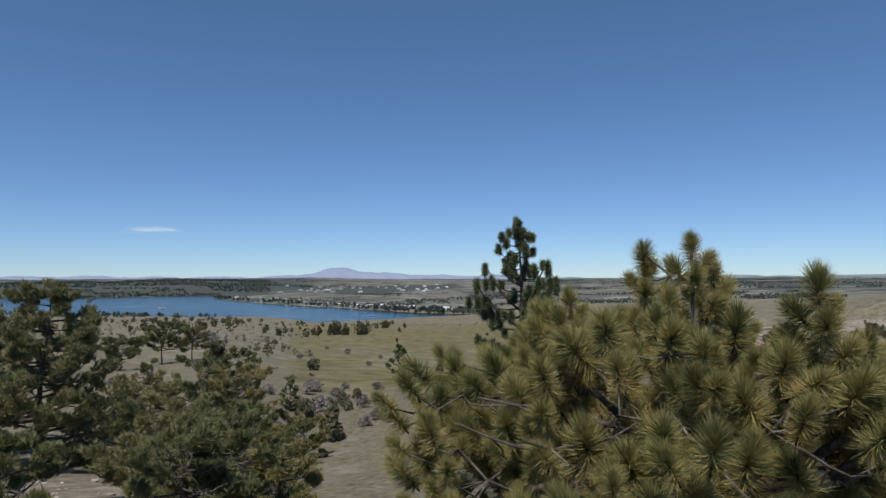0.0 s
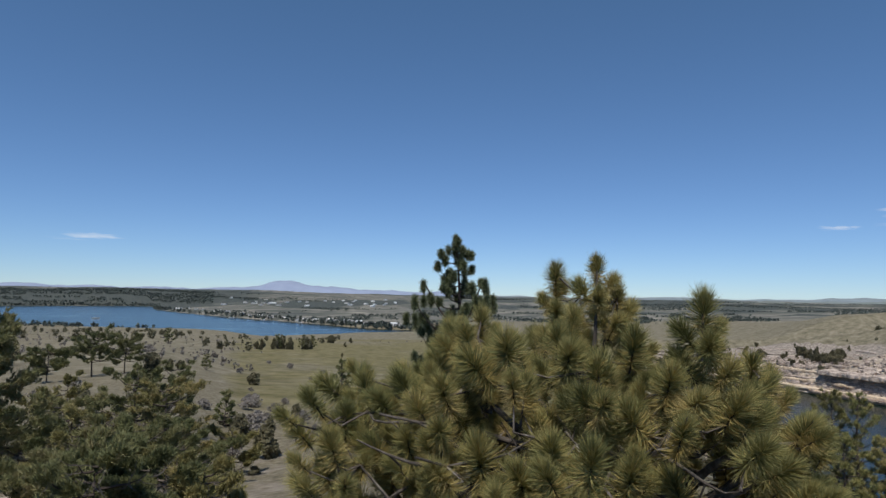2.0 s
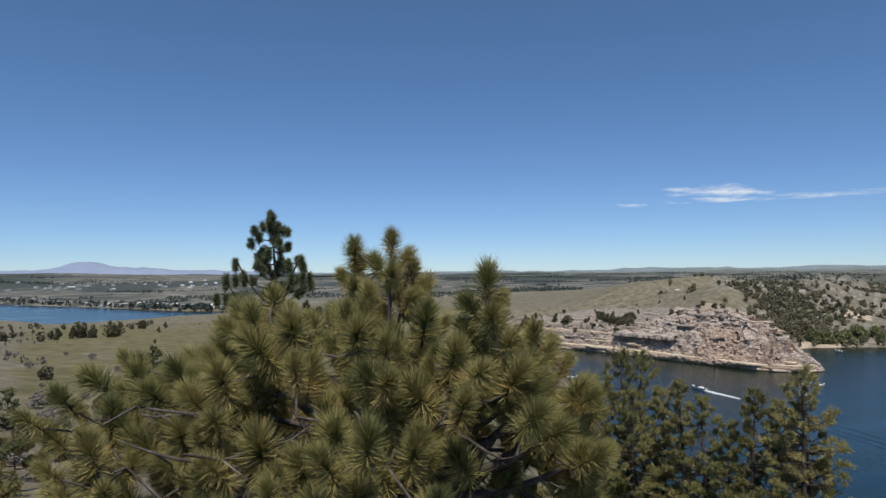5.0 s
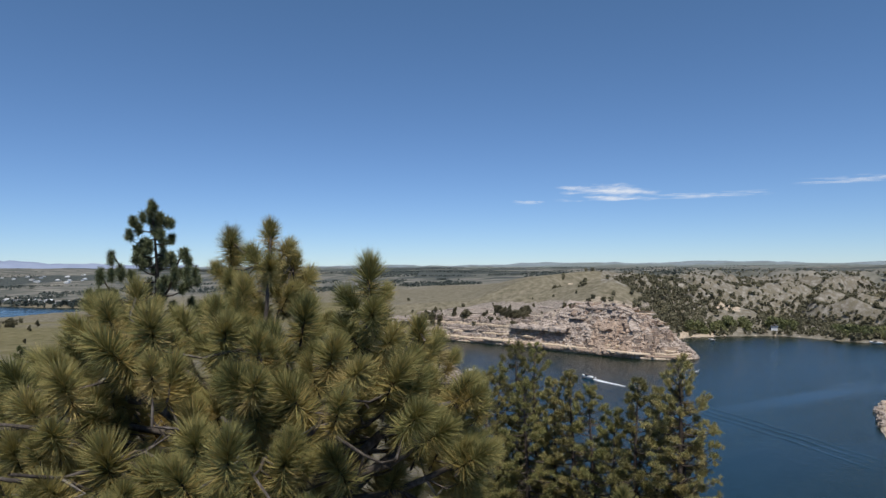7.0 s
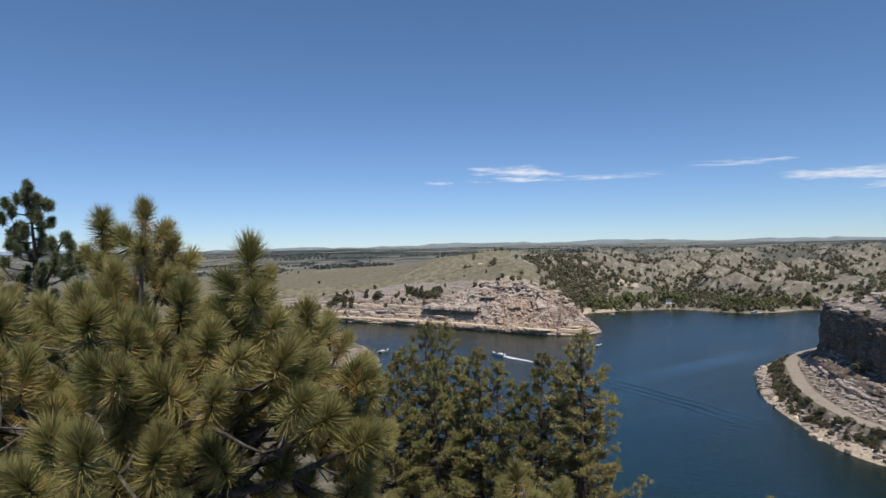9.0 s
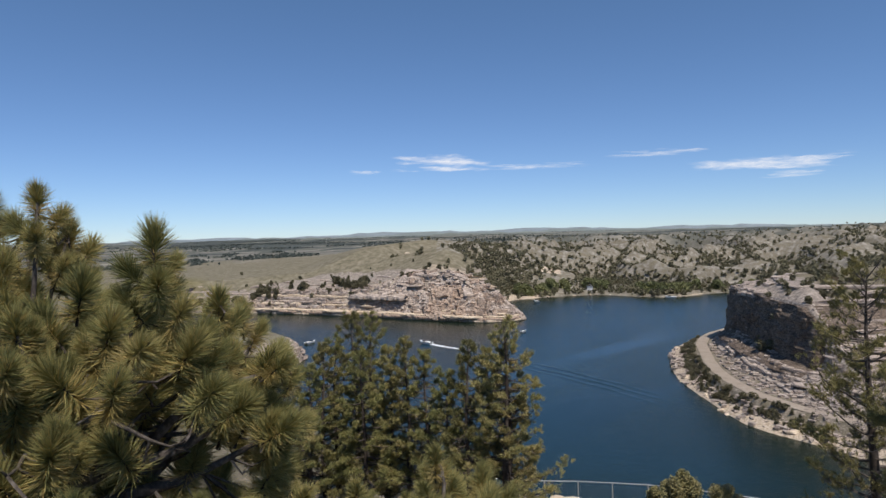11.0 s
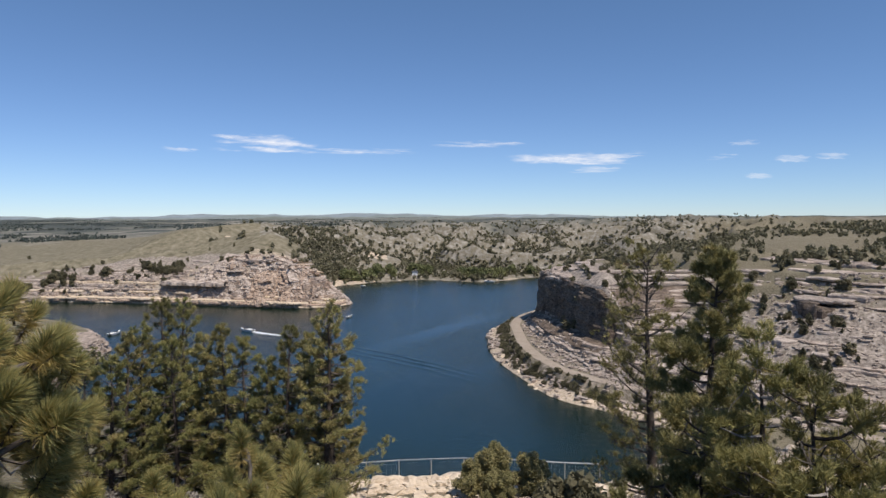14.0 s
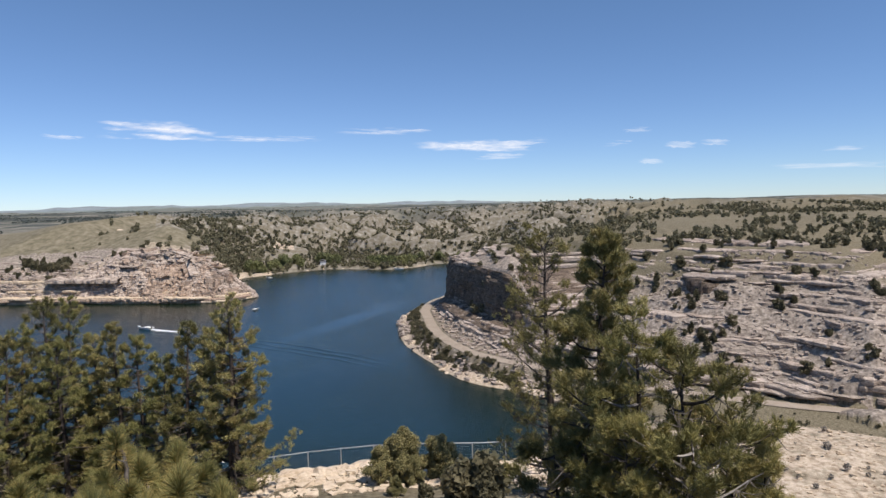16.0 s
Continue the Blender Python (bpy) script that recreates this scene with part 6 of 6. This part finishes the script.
def motorboat(x, y, turn, scale=1.0, label="white motorboat on the blue water"):
    boat = thing("motorboat", label, "boat", (x, y, 0.05))
    boat.rotation_euler = (0, 0, radians(turn))
    boat.scale = (scale,) * 3
    under(new("hull", mesh_of("hull", *hull(6.2, 2.3, 0.85), WHITE)), boat)
    bm = bmesh.new()
    bmesh.ops.create_cube(bm, size=1, matrix=Matrix.Translation((0.6, 0, 1.15)) @ Matrix.Diagonal((1.5, 1.7, 0.5, 1)))
    bmesh.ops.bevel(bm, geom=bm.edges[:], offset=0.12, segments=2, affect="EDGES")
    me = bpy.data.meshes.new("windscreen")
    bm.to_mesh(me)
    bm.free()
    me.materials.append(GLASS)
    under(new("windscreen", me), boat)
    for sx in (-0.6, -1.6):
        bm = bmesh.new()
        bmesh.ops.create_cube(bm, size=1, matrix=Matrix.Translation((sx, 0, 0.85)) @ Matrix.Diagonal((0.5, 1.6, 0.5, 1)))
        bmesh.ops.bevel(bm, geom=bm.edges[:], offset=0.08, segments=2, affect="EDGES")
        me = bpy.data.meshes.new("seat")
        bm.to_mesh(me)
        bm.free()
        me.materials.append(WHITE)
        under(new("seat", me), boat)
    v, f = tube(np.array([(-3.1, 0, 0.2), (-3.3, 0, 0.9), (-3.2, 0, 1.3)]), [0.12, 0.25, 0.18], 8)
    under(new("outboard_motor", mesh_of("outboard_motor", v, f, DARK_PLASTIC)), boat)
    return boat


def wake(x, y, turn, length):
    """White foam behind a boat, a low ragged ribbon on the water."""
    n = 40
    t = np.linspace(0, 1, n)
    rows = []
    for s_ in (-1, -0.4, 0.4, 1):
        w = 0.6 + 1.0 * t + 0.4 * vnoise(t * 20, t * 0 + s_, 8)
        zz = 0.07 + 0.22 * (1 - t) * (abs(s_) < 0.9) + 0.05 * vnoise(t * 30, t * 0 + s_ * 3, 9)
        rows.append(np.stack([-2.8 - t * length, s_ * w * (1 - 0.7 * t**2), np.where(abs(s_) > 0.9, -0.03, zz)], 1))
    ob = new("boat_wake", mesh_of("boat_wake", np.concatenate(rows), grid_faces(4, n), FOAM, True))
    ob.matrix_basis = pose(x, y, 0.03, 0, 0, turn)
    tagged(ob, "white foam wake trailing on the water", "wake")


motorboat(178, 191, 90)
wake(178, 191, 90, 17)
motorboat(148.5, 231, 20, 0.9, "small white boat near the pale headland")
motorboat(226, 178, 15, 0.7, "small white boat near the cliff point")
motorboat(328, 248, 60, 0.9, "white boat near the far beach")
motorboat(392, 189, 100, 1.0, "white boat moored by the cottonwoods")
for k in range(5):
    x, y = (-418 + k * 40, 999 + 30 * k) if k < 1 else (-300 + 62 * k, 1135 - 62 * k)
    motorboat(x, y, 40 * k, 1.6, "far white boat on the wide lake")


def house(x, y, w, d, h, turn, mat_wall, mat_roof):
    z = ground_at(x, y)
    ob = thing("house", "far pale house with a low gable roof", "house", (x, y, z - 0.3), "houses across the lake")
    ob.rotation_euler = (0, 0, radians(turn))
    a, b = w / 2, d / 2
    v = [(-a, -b, 0), (a, -b, 0), (a, b, 0), (-a, b, 0), (-a, -b, h), (a, -b, h), (a, b, h), (-a, b, h)]
    under(new("wall", mesh_of("wall", v, [(0, 1, 5, 4), (1, 2, 6, 5), (2, 3, 7, 6), (3, 0, 4, 7)], mat_wall)), ob)
    e, g = 0.5, h + d * 0.22
    rv = [(-a - e, -b - e, h - 0.15), (a + e, -b - e, h - 0.15), (a + e, 0, g), (-a - e, 0, g), (a + e, b + e, h - 0.15), (-a - e, b + e, h - 0.15),
          (-a - e, -b - e, h - 0.4), (a + e, -b - e, h - 0.4), (a + e, b + e, h - 0.4), (-a - e, b + e, h - 0.4)]
    under(new("roof", mesh_of("roof", rv, [(0, 1, 2, 3), (3, 2, 4, 5), (6, 7, 1, 0), (5, 4, 8, 9), (6, 9, 8, 7)], mat_roof)), ob)


for k in range(30):      # cabins along the lake's far shore
    s_ = (k + rs.uniform(0, 0.8)) / 30
    x, y = np.interp(s_, [0, 0.5, 1], [-500, -122, 40]), np.interp(s_, [0, 0.5, 1], [1545, 990, 815])
    house(x - 3, y - 3, rs.uniform(4, 9), 5, rs.uniform(2.2, 3.5), rs.uniform(0, 180), WHITE, (WHITE, GREY_ROOF)[k % 2])
for k in range(34):      # the town farther back
    x, y = bearing(rs.uniform(-14, 3), rs.uniform(1650, 2200))
    house(x, y, rs.uniform(6, 12), 7, rs.uniform(2.2, 3.2), rs.uniform(0, 180), WHITE, (WHITE, GREY_ROOF)[k % 2])
house(392, 249, 6, 4, 3, 30, WHITE, GREY_ROOF)


# ---- far mountain, ridges and clouds ----
def skyline(name, label, r_, az0, az1, crest, mat):
    az = np.linspace(az0, az1, 160)
    top = np.array([crest(a) for a in az])
    rows = []
    for q, k in ((0, 0.0), (60, 0.55), (140, 1.0), (300, 0.3)):
        rows.append(np.stack([(r_ + q) * np.sin(np.radians(az)), (r_ + q) * np.cos(np.radians(az)), 30 + (top - 30) * k + (k > 0) * 4 * vnoise(az * 1.7, az * 0 + q, 61)], 1))
    me = mesh_of(name, np.concatenate(rows), grid_faces(4, 160)[:, ::-1], mat, True)
    tagged(new(name, me), label, "mountain", kind="structure")


def peak(a):
    return 62 + 40 * math.exp(-(((a + 8.2) / 2.2) ** 2)) + 24 * math.exp(-(((a + 6.2) / 5.5) ** 2)) + 8 * math.exp(-(((a + 30) / 7) ** 2)) + 5 * math.sin(a * 1.3)


skyline("backdrop_mountain", "hazy blue mountain on the far horizon", 4550, -48, 9, peak, FAR_BLUE)


def ridge(r_, lift, wave, phase):
    def crest(a):
        swell = np.interp(a, [-5, 18, 33, 42, 55, 70, 89, 112], [-0.002, 0.0005, 0.002, 0.005, 0.0048, 0.0026, -0.002, -0.001])
        return 45 + r_ * (swell + lift) + wave * (math.sin(a * 0.42 + phase) + 0.6 * math.sin(a * 0.97 + 2 * phase) + 0.35 * math.sin(a * 2.3 + phase))
    return crest


# three layers, nearest first, each with its own haze colour
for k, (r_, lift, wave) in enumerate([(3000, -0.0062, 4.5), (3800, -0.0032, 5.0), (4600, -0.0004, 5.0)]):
    skyline("backdrop_ridge", "long low grassy ridge, hazy with distance", r_, -6, 112, ridge(r_, lift, wave, 1.7 * k + 0.6), HAZE_RIDGE[k])


def cloud(az, el, width, high, r_, seed, dense):
    """A thin layer of fair-weather cloud: a level, slightly wavy sheet whose vapour thins out in streaks."""
    u, v = np.meshgrid(np.linspace(-1, 1, 110), np.linspace(-1, 1, 30), indexing="ij")
    a = np.radians(az + u * width * 0.62)
    far = r_ * (1 - v * min(0.14, high / el * 1.25))
    p = np.stack([far * np.sin(a), far * np.cos(a), 45 + r_ * el + 4 * vnoise(u * 5, v * 2, seed)], -1).reshape(-1, 3)
    streak = fbm(u * width * 0.22 + seed, v * 2.4 + u * 0.9, seed, 3) * 1.3 + 0.35 * fbm(u * width * 1.1, v * 4, seed + 3, 3)
    body = (1 - np.abs(u) ** 1.6) * (1 - v**2)
    vapour = np.clip((body + streak * 0.8 - 0.42) * 1.1, 0, 1) * ramp(1 - np.abs(u), 0, 0.35) * ramp(1 - np.abs(v), 0, 0.45) * min(0.8, 0.3 + 0.22 * dense)
    me = mesh_of("cloud", p, grid_faces(110, 30), CLOUD, True)
    me.attributes.new("vapour", "FLOAT", "POINT").data.foreach_set("value", vapour.ravel().astype(np.float32))
    ob = tagged(new("cloud", me), "thin white wisp of cloud in the clear sky", "cloud", "clouds")
    ob.visible_shadow = False


for k, (az, el, w_, h_, dn) in enumerate([(44.2, 0.117, 7.5, 0.008, 1.8), (45.0, 0.106, 8.5, 0.010, 2.2), (52.5, 0.101, 9.0, 0.005, 1.3), (37.7, 0.098, 3.0, 0.004, 0.9), (63.5, 0.1125, 8.0, 0.005, 0.9),
                                          (71.5, 0.086, 10.5, 0.010, 2.4), (74.5, 0.090, 6.0, 0.005, 1.2), (73.5, 0.071, 4.5, 0.005, 0.6), (83.5, 0.084, 2.4, 0.004, 0.5), (85.2, 0.103, 2.4, 0.004, 0.3), (86.3, 0.0555, 2.0, 0.004, 0.4),
                                          (88.7, 0.078, 2.4, 0.006, 0.4), (91.3, 0.079, 2.2, 0.005, 0.6), (100.5, 0.061, 3, 0.004, 0.4), (100, 0.039, 8, 0.006, 0.2), (-23.8, 0.071, 5.0, 0.005, 0.9)]):
    cloud(az, el, w_, h_, 4300, 500 + k, dn)
